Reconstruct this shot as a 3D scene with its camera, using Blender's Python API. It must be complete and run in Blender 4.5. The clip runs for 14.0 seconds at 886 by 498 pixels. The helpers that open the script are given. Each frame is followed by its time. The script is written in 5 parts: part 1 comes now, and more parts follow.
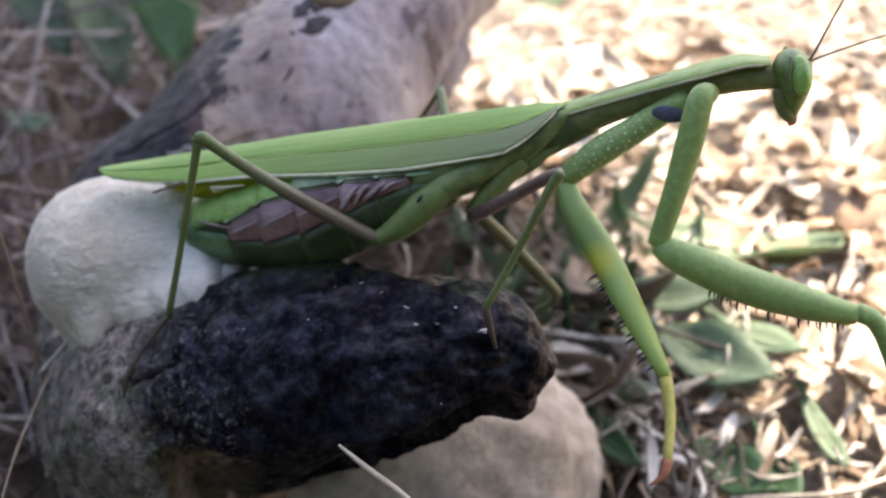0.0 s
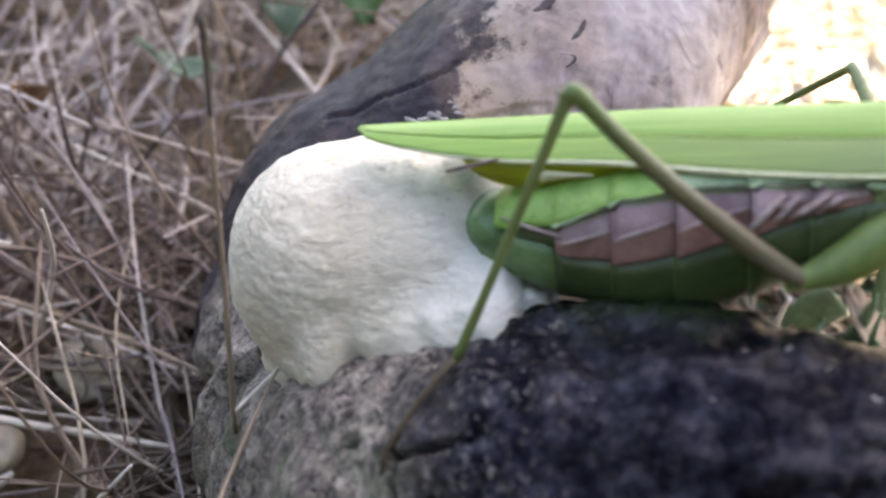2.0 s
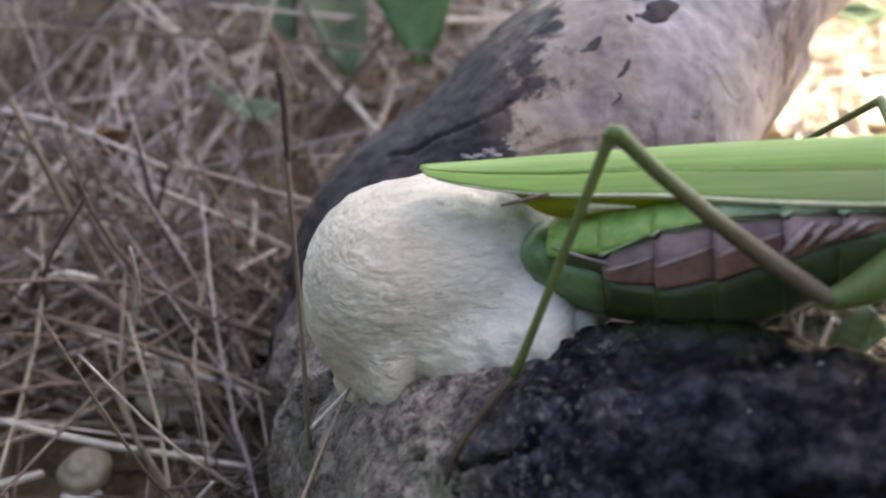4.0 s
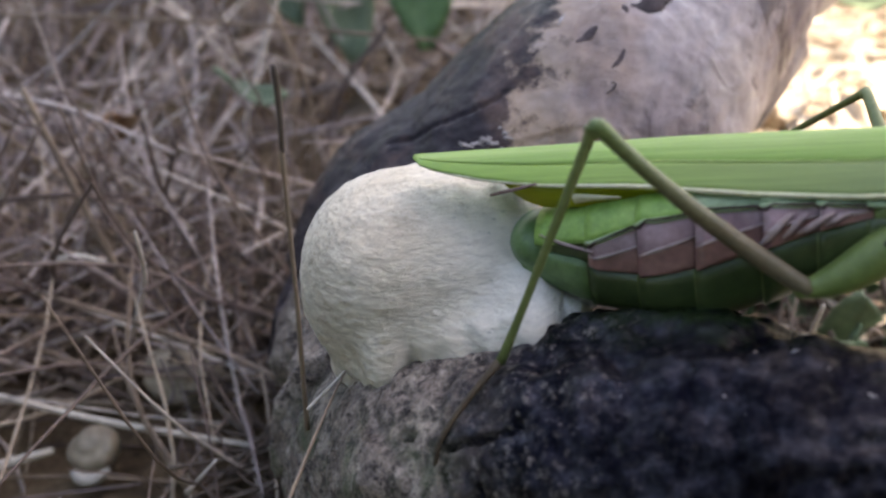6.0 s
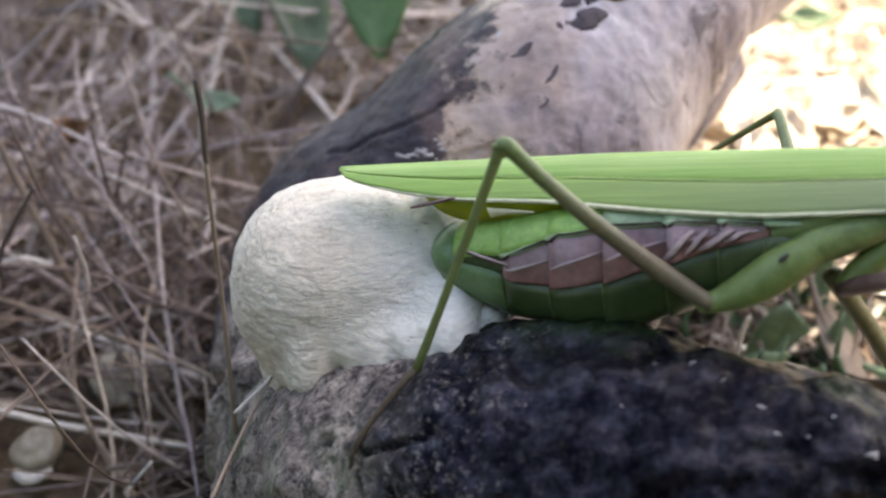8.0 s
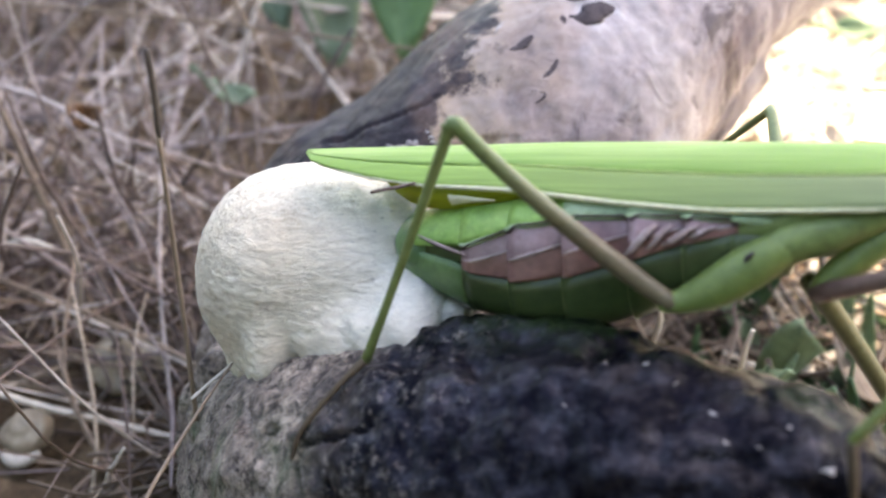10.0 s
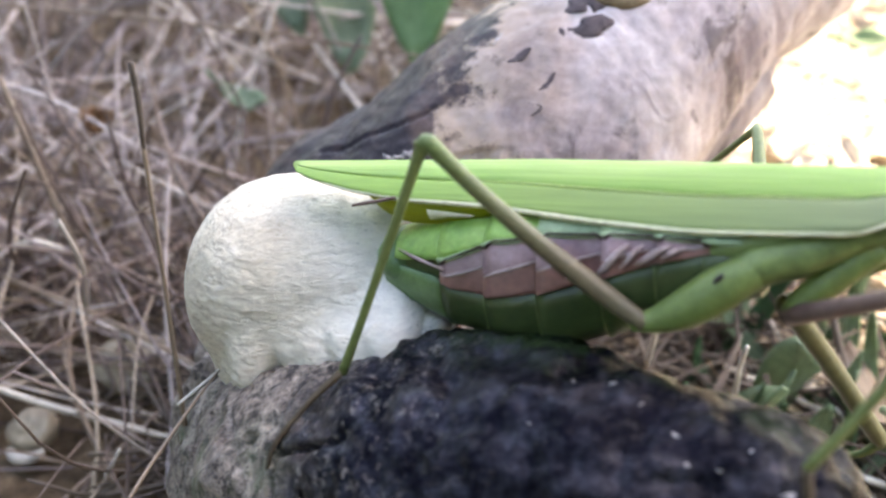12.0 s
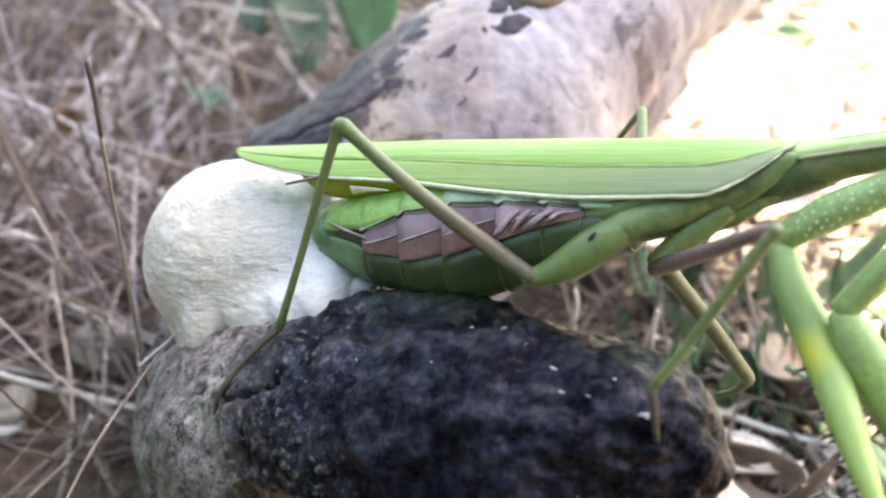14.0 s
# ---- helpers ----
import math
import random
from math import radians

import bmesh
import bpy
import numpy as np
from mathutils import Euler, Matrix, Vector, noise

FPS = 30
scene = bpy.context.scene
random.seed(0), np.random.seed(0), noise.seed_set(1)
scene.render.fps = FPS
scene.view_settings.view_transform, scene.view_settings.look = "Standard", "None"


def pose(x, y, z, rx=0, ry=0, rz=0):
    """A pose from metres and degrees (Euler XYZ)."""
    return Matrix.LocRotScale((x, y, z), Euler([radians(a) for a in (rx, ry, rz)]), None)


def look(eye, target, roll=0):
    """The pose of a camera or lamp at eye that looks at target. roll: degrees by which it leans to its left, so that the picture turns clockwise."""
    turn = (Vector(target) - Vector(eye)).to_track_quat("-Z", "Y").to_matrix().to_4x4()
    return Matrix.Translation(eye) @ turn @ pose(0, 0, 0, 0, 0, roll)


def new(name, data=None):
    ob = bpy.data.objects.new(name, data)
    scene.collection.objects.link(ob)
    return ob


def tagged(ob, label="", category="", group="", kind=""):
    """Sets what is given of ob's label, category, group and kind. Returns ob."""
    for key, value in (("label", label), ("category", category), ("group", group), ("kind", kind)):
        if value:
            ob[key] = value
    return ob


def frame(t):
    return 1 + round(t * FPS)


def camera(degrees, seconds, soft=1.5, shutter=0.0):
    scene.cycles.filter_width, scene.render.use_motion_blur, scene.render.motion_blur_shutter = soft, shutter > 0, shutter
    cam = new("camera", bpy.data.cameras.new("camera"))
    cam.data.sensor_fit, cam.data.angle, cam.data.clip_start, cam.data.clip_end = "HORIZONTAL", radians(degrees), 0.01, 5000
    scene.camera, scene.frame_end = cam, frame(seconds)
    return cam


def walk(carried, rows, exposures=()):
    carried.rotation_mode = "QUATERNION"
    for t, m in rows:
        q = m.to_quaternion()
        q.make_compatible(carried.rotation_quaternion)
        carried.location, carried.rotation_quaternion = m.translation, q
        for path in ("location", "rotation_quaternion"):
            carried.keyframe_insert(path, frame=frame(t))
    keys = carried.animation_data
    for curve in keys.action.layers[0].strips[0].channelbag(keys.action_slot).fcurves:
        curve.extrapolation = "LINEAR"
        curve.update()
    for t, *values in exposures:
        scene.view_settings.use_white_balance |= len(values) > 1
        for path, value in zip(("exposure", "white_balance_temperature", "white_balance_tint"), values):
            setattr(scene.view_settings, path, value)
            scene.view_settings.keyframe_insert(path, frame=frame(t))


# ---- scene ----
cam = camera(45, 14.0, soft=2.2)
PATH = [
    (0, pose(0.01864, -0.08325, 0.06970, 51.92, 2.51, -12.50)),
    (0.2, pose(0.01337, -0.07974, 0.06868, 50.92, 3.15, -11.71)),
    (0.5, pose(0.00274, -0.07059, 0.06300, 52.55, 2.00, -9.07)),
    (0.7, pose(-0.00133, -0.06237, 0.05648, 50.79, 1.21, -9.81)),
    (1, pose(-0.00384, -0.05445, 0.05416, 52.44, -0.63, -9.22)),
    (1.5, pose(-0.00266, -0.05015, 0.04961, 52.03, -1.84, -7.03)),
    (2, pose(0.00023, -0.05273, 0.05077, 52.29, -1.14, -6.75)),
    (2.5, pose(-0.00091, -0.05406, 0.05244, 52.49, -1.00, -6.79)),
    (3, pose(-0.00276, -0.05487, 0.05470, 53.07, -0.63, -5.93)),
    (3.2, pose(-0.00177, -0.05588, 0.05366, 53.91, 0.10, -5.59)),
    (5.3, pose(0.00100, -0.05836, 0.05603, 53.76, 1.60, -4.29)),
    (5.5, pose(0.00177, -0.05863, 0.05598, 53.57, 1.23, -4.36)),
    (6, pose(0.00128, -0.05907, 0.05618, 52.76, 1.75, -4.07)),
    (6.5, pose(0.00132, -0.05932, 0.05732, 53.37, 1.17, -4.07)),
    (7, pose(0.00311, -0.05961, 0.05737, 52.95, 0.32, -4.12)),
    (7.5, pose(0.00525, -0.06070, 0.05758, 52.75, 0.02, -4.74)),
    (8, pose(0.00539, -0.06092, 0.05801, 52.89, 0.44, -4.47)),
    (8.5, pose(0.00479, -0.06079, 0.05797, 53.10, 0.60, -4.55)),
    (10.8, pose(0.01643, -0.05870, 0.05300, 54.14, 0.77, 1.85)),
    (11, pose(0.01561, -0.05842, 0.05424, 53.73, 0.96, 1.54)),
    (11.5, pose(0.01679, -0.05927, 0.05447, 53.78, 1.18, 2.26)),
    (12, pose(0.01715, -0.05967, 0.05543, 53.93, 1.09, 2.28)),
    (12.5, pose(0.01491, -0.06036, 0.05748, 53.86, 0.56, 2.05)),
    (13, pose(0.01525, -0.06101, 0.05701, 53.95, 0.69, 1.75)),
    (13.5, pose(0.01640, -0.06209, 0.05632, 53.75, 0.83, 1.21)),
    (14, pose(0.02268, -0.06959, 0.05952, 54.05, 1.61, 1.07)),
]
EXPOSURES = [(0, 2.02, 7600, 21), (0.5, 2.80, 8400, 27), (1.0, 3.22, 9300, 26), (1.5, 2.42, 8600, 20), (2.0, 2.84, 8500, 18), (2.5, 2.72, 8500, 18), (3.0, 2.53, 8500, 18), (5.5, 2.20, 8500, 18), (6.5, 2.23, 8500, 18), (7.0, 2.25, 8500, 18),
             (7.5, 2.58, 8500, 17), (8.5, 2.56, 8500, 17), (11.0, 3.24, 8500, 16), (11.5, 3.20, 8500, 16), (12.0, 3.08, 8500, 16), (12.5, 2.70, 8500, 16), (13.0, 2.65, 8500, 16), (13.5, 3.18, 8300, 16), (14.0, 3.30, 8200, 15)]
walk(cam, PATH, EXPOSURES)
cam.data.dof.use_dof = True
cam.data.dof.focus_distance = 0.082
cam.data.dof.aperture_fstop = 33.0

# ---- light: open shade in front, sun on the ground behind ----
SUN_ELEVATION, SUN_AZIMUTH = radians(52), radians(60)   # azimuth from +y towards +x
world = bpy.data.worlds.new("sky")
scene.world = world
world.use_nodes = True
_n = world.node_tree.nodes
_sky = _n.new("ShaderNodeTexSky")
_sky.sky_type = "NISHITA"
_sky.sun_disc = False
_sky.sun_elevation = SUN_ELEVATION
_sky.sun_rotation = SUN_AZIMUTH
world.node_tree.links.new(_sky.outputs[0], _n["Background"].inputs[0])
_n["Background"].inputs[1].default_value = 0.15
TO_SUN = Vector((math.sin(SUN_AZIMUTH) * math.cos(SUN_ELEVATION), math.cos(SUN_AZIMUTH) * math.cos(SUN_ELEVATION), math.sin(SUN_ELEVATION)))
_sun = bpy.data.lights.new("sun", "SUN")
_sun.energy, _sun.angle, _sun.color = 5.0, radians(0.53), (1.0, 0.95, 0.86)
sun = new("sun", _sun)
sun.matrix_world = look(TO_SUN, (0, 0, 0))

CM = 0.01


# ---- materials: scales are per centimetre ----
def rgb(c):
    return (*c, 1.0)


class Mat:
    """A small builder for node materials on object coordinates."""

    def __init__(self, name, rough=0.6, metallic=0.0, spec=0.5):
        self.m = bpy.data.materials.new(name)
        self.m.use_nodes = True
        self.t = self.m.node_tree
        self.b = self.t.nodes["Principled BSDF"]
        self.b.inputs["Roughness"].default_value = rough
        self.b.inputs["Metallic"].default_value = metallic
        self.b.inputs["Specular IOR Level"].default_value = spec
        self.co = self.t.nodes.new("ShaderNodeTexCoord").outputs["Object"]

    def link(self, a, b):
        self.t.links.new(a, b)

    def node(self, kind):
        return self.t.nodes.new(kind)

    def mapped(self, scale=(1, 1, 1), rot=(0, 0, 0)):
        n = self.node("ShaderNodeMapping")
        n.inputs["Scale"].default_value = [100 * s for s in scale]
        n.inputs["Rotation"].default_value = rot
        self.link(self.co, n.inputs["Vector"])
        return n.outputs[0]

    def noise(self, scale, detail=6, rough=0.6, stretch=(1, 1, 1), distort=0.0, rot=(0, 0, 0)):
        n = self.node("ShaderNodeTexNoise")
        n.inputs["Scale"].default_value = scale
        n.inputs["Detail"].default_value = detail
        n.inputs["Roughness"].default_value = rough
        n.inputs["Distortion"].default_value = distort
        self.link(self.mapped(stretch, rot), n.inputs["Vector"])
        return n.outputs["Fac"]

    def voronoi(self, scale, feature="F1", stretch=(1, 1, 1)):
        n = self.node("ShaderNodeTexVoronoi")
        n.feature = feature
        n.inputs["Scale"].default_value = scale
        self.link(self.mapped(stretch), n.inputs["Vector"])
        return n.outputs["Distance"]

    def ramp(self, fac, stops):
        n = self.node("ShaderNodeValToRGB")
        e = n.color_ramp.elements
        while len(e) < len(stops):
            e.new(0.5)
        for k, (p, c) in enumerate(stops):
            e[k].position = p
            e[k].color = rgb(c) if not isinstance(c, (int, float)) else (c, c, c, 1)
        self.link(fac, n.inputs[0])
        return n.outputs[0]

    def mix(self, fac, a, b, mode="MIX"):
        n = self.node("ShaderNodeMix")
        n.data_type, n.blend_type = "RGBA", mode
        for s, v in ((n.inputs[0], fac), (n.inputs[6], a), (n.inputs[7], b)):
            if isinstance(v, (int, float)):
                s.default_value = v
            elif isinstance(v, tuple):
                s.default_value = rgb(v)
            else:
                self.link(v, s)
        return n.outputs[2]

    def math(self, op, a, b=0.0):
        n = self.node("ShaderNodeMath")
        n.operation = op
        for s, v in ((n.inputs[0], a), (n.inputs[1], b)):
            if isinstance(v, (int, float)):
                s.default_value = v
            else:
                self.link(v, s)
        return n.outputs[0]

    def axis(self, k):
        n = self.node("ShaderNodeSeparateXYZ")
        self.link(self.mapped(), n.inputs[0])
        return n.outputs[k]

    def random(self):
        return self.node("ShaderNodeNewGeometry").outputs["Random Per Island"]

    def color(self, out):
        if isinstance(out, tuple):
            self.b.inputs["Base Color"].default_value = rgb(out)
        else:
            self.link(out, self.b.inputs["Base Color"])
        return self

    def roughness(self, out):
        self.link(out, self.b.inputs["Roughness"])
        return self

    def bump(self, out, strength=0.4, dist=0.02):
        n = self.node("ShaderNodeBump")
        n.inputs["Strength"].default_value = strength
        n.inputs["Distance"].default_value = dist * CM
        self.link(out, n.inputs["Height"])
        self.link(n.outputs[0], self.b.inputs["Normal"])
        return self

    def sss(self, weight, radius_cm, col=(1, 1, 1)):
        self.b.inputs["Subsurface Weight"].default_value = weight
        self.b.inputs["Subsurface Radius"].default_value = col
        self.b.inputs["Subsurface Scale"].default_value = radius_cm * CM
        return self

    def thin(self, weight=0.4, col=None):
        """A thin leaf or wing: part of the light goes through."""
        tr = self.node("ShaderNodeBsdfTranslucent")
        src = self.b.inputs["Base Color"]
        if src.is_linked:
            self.link(src.links[0].from_socket, tr.inputs[0])
        else:
            tr.inputs[0].default_value = src.default_value
        mx = self.node("ShaderNodeMixShader")
        mx.inputs[0].default_value = weight
        self.link(self.b.outputs[0], mx.inputs[1])
        self.link(tr.outputs[0], mx.inputs[2])
        self.link(mx.outputs[0], self.t.nodes["Material Output"].inputs[0])
        return self


def tinted(name, low, high, scale=3.0, rough=0.6, bump=0.3, bscale=25.0, stretch=(1, 1, 1), spec=0.4, dist=0.01, sss=0.0):
    """Two tones at a large scale, speckle at a fine one, fine relief."""
    m = Mat(name, rough, 0, spec)
    mid = tuple((a + b) / 2 for a, b in zip(low, high))
    base = m.ramp(m.noise(scale, 5, 0.6, stretch), [(0.3, low), (0.5, mid), (0.72, high)])
    speck = m.ramp(m.noise(bscale, 3, 0.7, stretch), [(0.3, 0.78), (0.7, 1.12)])
    m.color(m.mix(1.0, base, speck, "MULTIPLY"))
    m.bump(m.noise(bscale, 4, 0.6, stretch), bump, dist)
    if sss:
        m.sss(sss, 0.06, (0.6, 1.0, 0.3))
    return m


# ---- mesh helpers: centimetres in, metres out ----
def part(name, bm, material, parent=None, label="", smooth=True):
    me = bpy.data.meshes.new(name)
    bmesh.ops.recalc_face_normals(bm, faces=bm.faces)
    bmesh.ops.scale(bm, vec=(CM, CM, CM), verts=bm.verts)
    bm.to_mesh(me)
    bm.free()
    for p in me.polygons:
        p.use_smooth = smooth
    me.materials.append(material.m if isinstance(material, Mat) else material)
    ob = new(name, me)
    if parent is not None:
        ob.parent = parent
    if label:
        ob["label"] = label
    return ob


def empty(name, m=None):
    ob = new(name)
    ob.empty_display_size = 0.002
    if m is not None:
        ob.matrix_world = m
    return ob


def spline(pts, n=4):
    """Catmull-Rom through rows of numbers, n steps a span."""
    p = [np.array(q, float) for q in pts]
    if len(p) < 3 or n < 2:
        return p
    p = [2 * p[0] - p[1], *p, 2 * p[-1] - p[-2]]
    out = []
    for k in range(1, len(p) - 2):
        a, b, c, d = p[k - 1 : k + 3]
        for s in range(n):
            t = s / n
            out.append(0.5 * (2 * b + (c - a) * t + (2 * a - 5 * b + 4 * c - d) * t**2 + (3 * b - a - 3 * c + d) * t**3))
    out.append(p[-2])
    return out


def tube(pts, radii, seg=8, n=4, bm=None, flat=1.0, up=(0, 1, 0)):
    """A tapered limb along points; radii one for each point; flat: width along up over the other width."""
    bm = bm or bmesh.new()
    rows = spline([(*p, r) for p, r in zip(pts, radii)], n)
    ring0 = None
    up = Vector(up)
    for k, row in enumerate(rows):
        c, r = Vector(row[:3]), max(row[3], 1e-4)
        a = Vector(rows[max(k - 1, 0)][:3])
        b = Vector(rows[min(k + 1, len(rows) - 1)][:3])
        d = (b - a).normalized() if (b - a).length > 1e-9 else Vector((1, 0, 0))
        u = (up - d * up.dot(d))
        u = u.normalized() if u.length > 1e-4 else d.orthogonal().normalized()
        v = d.cross(u)
        ring = [bm.verts.new(c + u * (r * flat * math.cos(2 * math.pi * s / seg)) + v * (r * math.sin(2 * math.pi * s / seg))) for s in range(seg)]
        if ring0:
            for s in range(seg):
                bm.faces.new((ring0[s], ring0[(s + 1) % seg], ring[(s + 1) % seg], ring[s]))
        else:
            cap = bm.verts.new(c - d * r * 0.5)
            for s in range(seg):
                bm.faces.new((cap, ring[(s + 1) % seg], ring[s]))
        ring0, last = ring, (c, d, r)
    cap = bm.verts.new(last[0] + last[1] * last[2] * 0.5)
    for s in range(seg):
        bm.faces.new((cap, ring0[s], ring0[(s + 1) % seg]))
    return bm


def ball(center, radii, bm=None, u=20, v=12, m=None):
    bm = bm or bmesh.new()
    mat = Matrix.Translation(center) @ (m or Matrix()) @ Matrix.Diagonal((*radii, 1))
    bmesh.ops.create_uvsphere(bm, u_segments=u, v_segments=v, radius=1, matrix=mat)
    return bm


def grid(rows, bm=None, closed=False):
    """Faces over rows of points."""
    bm = bm or bmesh.new()
    vs = [[bm.verts.new(p) for p in r] for r in rows]
    for a, b in zip(vs, vs[1:]):
        k = len(a)
        for i in range(k if closed else k - 1):
            bm.faces.new((a[i], a[(i + 1) % k], b[(i + 1) % k], b[i]))
    return bm


def slab(bm, thick):
    """Gives a sheet its thickness."""
    bmesh.ops.recalc_face_normals(bm, faces=bm.faces)
    bmesh.ops.solidify(bm, geom=bm.faces[:], thickness=thick)
    return bm


def merged(bm, voxel):
    """One closed skin over overlapping bodies, as a new bmesh in centimetres."""
    me = bpy.data.meshes.new("tmp")
    bm.to_mesh(me)
    bm.free()
    ob = new("tmp", me)
    mod = ob.modifiers.new("r", "REMESH")
    mod.mode, mod.voxel_size = "VOXEL", voxel
    ev = ob.evaluated_get(bpy.context.evaluated_depsgraph_get())
    out = bmesh.new()
    out.from_mesh(ev.to_mesh())
    bpy.data.objects.remove(ob)
    bpy.data.meshes.remove(me)
    return out

from mathutils.bvhtree import BVHTree

# ---- materials of the place ----
def soil_material():
    m = Mat("dry_soil_with_litter", 0.95, 0, 0.2)
    a = m.ramp(m.noise(0.9, 8, 0.7), [(0.3, (0.055, 0.035, 0.021)), (0.5, (0.150, 0.103, 0.064)), (0.72, (0.31, 0.235, 0.155))])
    # paler soil painted over the sunlit side; sun brightness is in the colour
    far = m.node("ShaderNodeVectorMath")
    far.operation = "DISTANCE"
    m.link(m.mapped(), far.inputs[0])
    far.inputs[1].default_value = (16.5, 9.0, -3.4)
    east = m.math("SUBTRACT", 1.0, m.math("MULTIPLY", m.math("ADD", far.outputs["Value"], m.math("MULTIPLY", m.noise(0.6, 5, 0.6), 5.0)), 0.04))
    sun_tone = m.ramp(m.noise(2.5, 6, 0.7), [(0.3, (0.27, 0.215, 0.16)), (0.47, (0.44, 0.375, 0.30)), (0.67, (0.60, 0.54, 0.45))])
    a = m.mix(m.ramp(east, [(0.30, 0.0), (0.46, 0.9)]), a, sun_tone)
    b = m.ramp(m.noise(6, 6, 0.75), [(0.35, 0.55), (0.65, 1.25)])
    m.color(m.mix(1.0, a, b, "MULTIPLY"))
    return m.bump(m.noise(4, 8, 0.75), 0.9, 0.15)


def straw_material():
    m = Mat("dry_straw", 0.65, 0, 0.35)
    tone = m.ramp(m.random(), [(0.0, (0.055, 0.034, 0.029)), (0.3, (0.125, 0.085, 0.068)), (0.55, (0.178, 0.127, 0.113)), (0.8, (0.285, 0.205, 0.148)), (1.0, (0.50, 0.40, 0.31))])
    fleck = m.ramp(m.noise(5, 5, 0.7), [(0.3, 0.6), (0.65, 1.15)])
    m.color(m.mix(1.0, tone, fleck, "MULTIPLY"))
    return m.bump(m.noise(14, 3, 0.6), 0.4, 0.02)


# Leaf tones raised so that strong sun shows in the colour.
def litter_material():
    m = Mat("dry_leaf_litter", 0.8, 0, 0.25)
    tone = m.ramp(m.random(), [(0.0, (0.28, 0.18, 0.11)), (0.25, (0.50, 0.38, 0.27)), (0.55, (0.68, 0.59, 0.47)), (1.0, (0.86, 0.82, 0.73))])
    fleck = m.ramp(m.noise(4, 6, 0.7), [(0.3, 0.65), (0.65, 1.1)])
    m.color(m.mix(1.0, tone, fleck, "MULTIPLY"))
    m.bump(m.noise(9, 4, 0.6), 0.5, 0.03)
    return m.thin(0.2)


def leaf_material(name, low, high, through_light=0.35):
    m = Mat(name, 0.5, 0, 0.4)
    a = m.ramp(m.noise(1.6, 5, 0.6), [(0.3, low), (0.7, high)])
    b = m.ramp(m.noise(12, 3, 0.6), [(0.3, 0.8), (0.7, 1.1)])
    m.color(m.mix(1.0, a, b, "MULTIPLY"))
    m.bump(m.noise(10, 3, 0.5), 0.35, 0.02)
    return m.thin(through_light)


def wood_material():
    """Grey bare wood on the trunk, black char on the branch and the flank, bark with a little moss at the fork."""
    m = Mat("half_burnt_wood", 0.7, 0, 0.22)

    def along(direction, offset):
        n = m.node("ShaderNodeVectorMath")
        n.operation = "DOT_PRODUCT"
        m.link(m.mapped(), n.inputs[0])
        n.inputs[1].default_value = direction
        return m.math("ADD", n.outputs["Value"], offset)

    wob = m.math("SUBTRACT", m.noise(0.9, 6, 0.65), 0.5)
    # bare wood
    pale = m.ramp(m.noise(0.8, 7, 0.65, (1, 1, 0.35), 0.6, (0.1, -0.6, 0)), [(0.30, (0.12, 0.092, 0.105)), (0.42, (0.235, 0.195, 0.207)), (0.56, (0.35, 0.305, 0.315)), (0.70, (0.53, 0.495, 0.515))])
    tan = m.mix(m.ramp(m.noise(0.5, 4, 0.5), [(0.48, 0.0), (0.66, 0.5)]), pale, (0.40, 0.28, 0.20))
    grain = m.ramp(m.noise(5, 5, 0.7, (1, 1, 0.25), 0.4, (0.1, -0.6, 0)), [(0.3, 0.84), (0.6, 1.05)])
    tan = m.mix(1.0, tan, grain, "MULTIPLY")
    pits = m.ramp(m.noise(1.5, 4, 0.6, (1, 1, 0.6), 1.0), [(0.33, 1.0), (0.40, 0.0)])
    tan = m.mix(m.math("MULTIPLY", pits, 0.8), tan, (0.06, 0.045, 0.05))
    # char; the blue in its tone is painted sky sheen
    char = m.ramp(m.noise(1.0, 5, 0.6), [(0.35, (0.0011, 0.0011, 0.0018)), (0.55, (0.0030, 0.0030, 0.0060)), (0.70, (0.0080, 0.0080, 0.0160))])
    rust = m.math("MULTIPLY", m.ramp(m.noise(1.5, 5, 0.65, (1, 1, 1), 0.4), [(0.62, 0.0), (0.72, 0.3)]), m.ramp(along((0.2, 0.6, 0.78), -0.15), [(0.1, 0.0), (0.5, 1.0)]))
    char = m.mix(rust, char, (0.040, 0.021, 0.024))
    ash = m.ramp(m.noise(15, 5, 0.85), [(0.54, 0.0), (0.64, 0.85)])
    from_fork = m.math("MULTIPLY", m.math("ADD", along((0.87, -0.42, 0.25), -0.2), m.math("MULTIPLY", wob, 2.6)), 0.4)
    near_fork = m.ramp(from_fork, [(0.25, 1.0), (0.55, 0.6), (0.8, 0.14), (1.0, 0.04)])
    char = m.mix(m.math("MULTIPLY", ash, near_fork), char, (0.34, 0.29, 0.26))
    flecks = m.math("MULTIPLY", m.ramp(m.noise(22, 4, 0.7), [(0.71, 0.0), (0.74, 0.7)]), m.ramp(m.noise(1.3, 2, 0.5), [(0.45, 0.0), (0.55, 1.0)]))
    char = m.mix(flecks, char, (0.55, 0.52, 0.50))
    # bark at the fork
    bark = m.ramp(m.noise(3.2, 8, 0.75), [(0.32, (0.058, 0.045, 0.042)), (0.42, (0.145, 0.115, 0.100)), (0.55, (0.225, 0.180, 0.152)), (0.70, (0.365, 0.30, 0.25))])
    grit = m.ramp(m.noise(19, 6, 0.85), [(0.36, 0.10), (0.48, 1.0), (0.64, 1.9)])
    bark = m.mix(1.0, bark, grit, "MULTIPLY")
    scorch = m.ramp(m.noise(5.5, 8, 0.82), [(0.51, 0.0), (0.58, 0.85)])
    bark = m.mix(scorch, bark, (0.020, 0.016, 0.018))
    moss = m.ramp(m.noise(2.4, 7, 0.8), [(0.46, 0.0), (0.60, 0.65)])
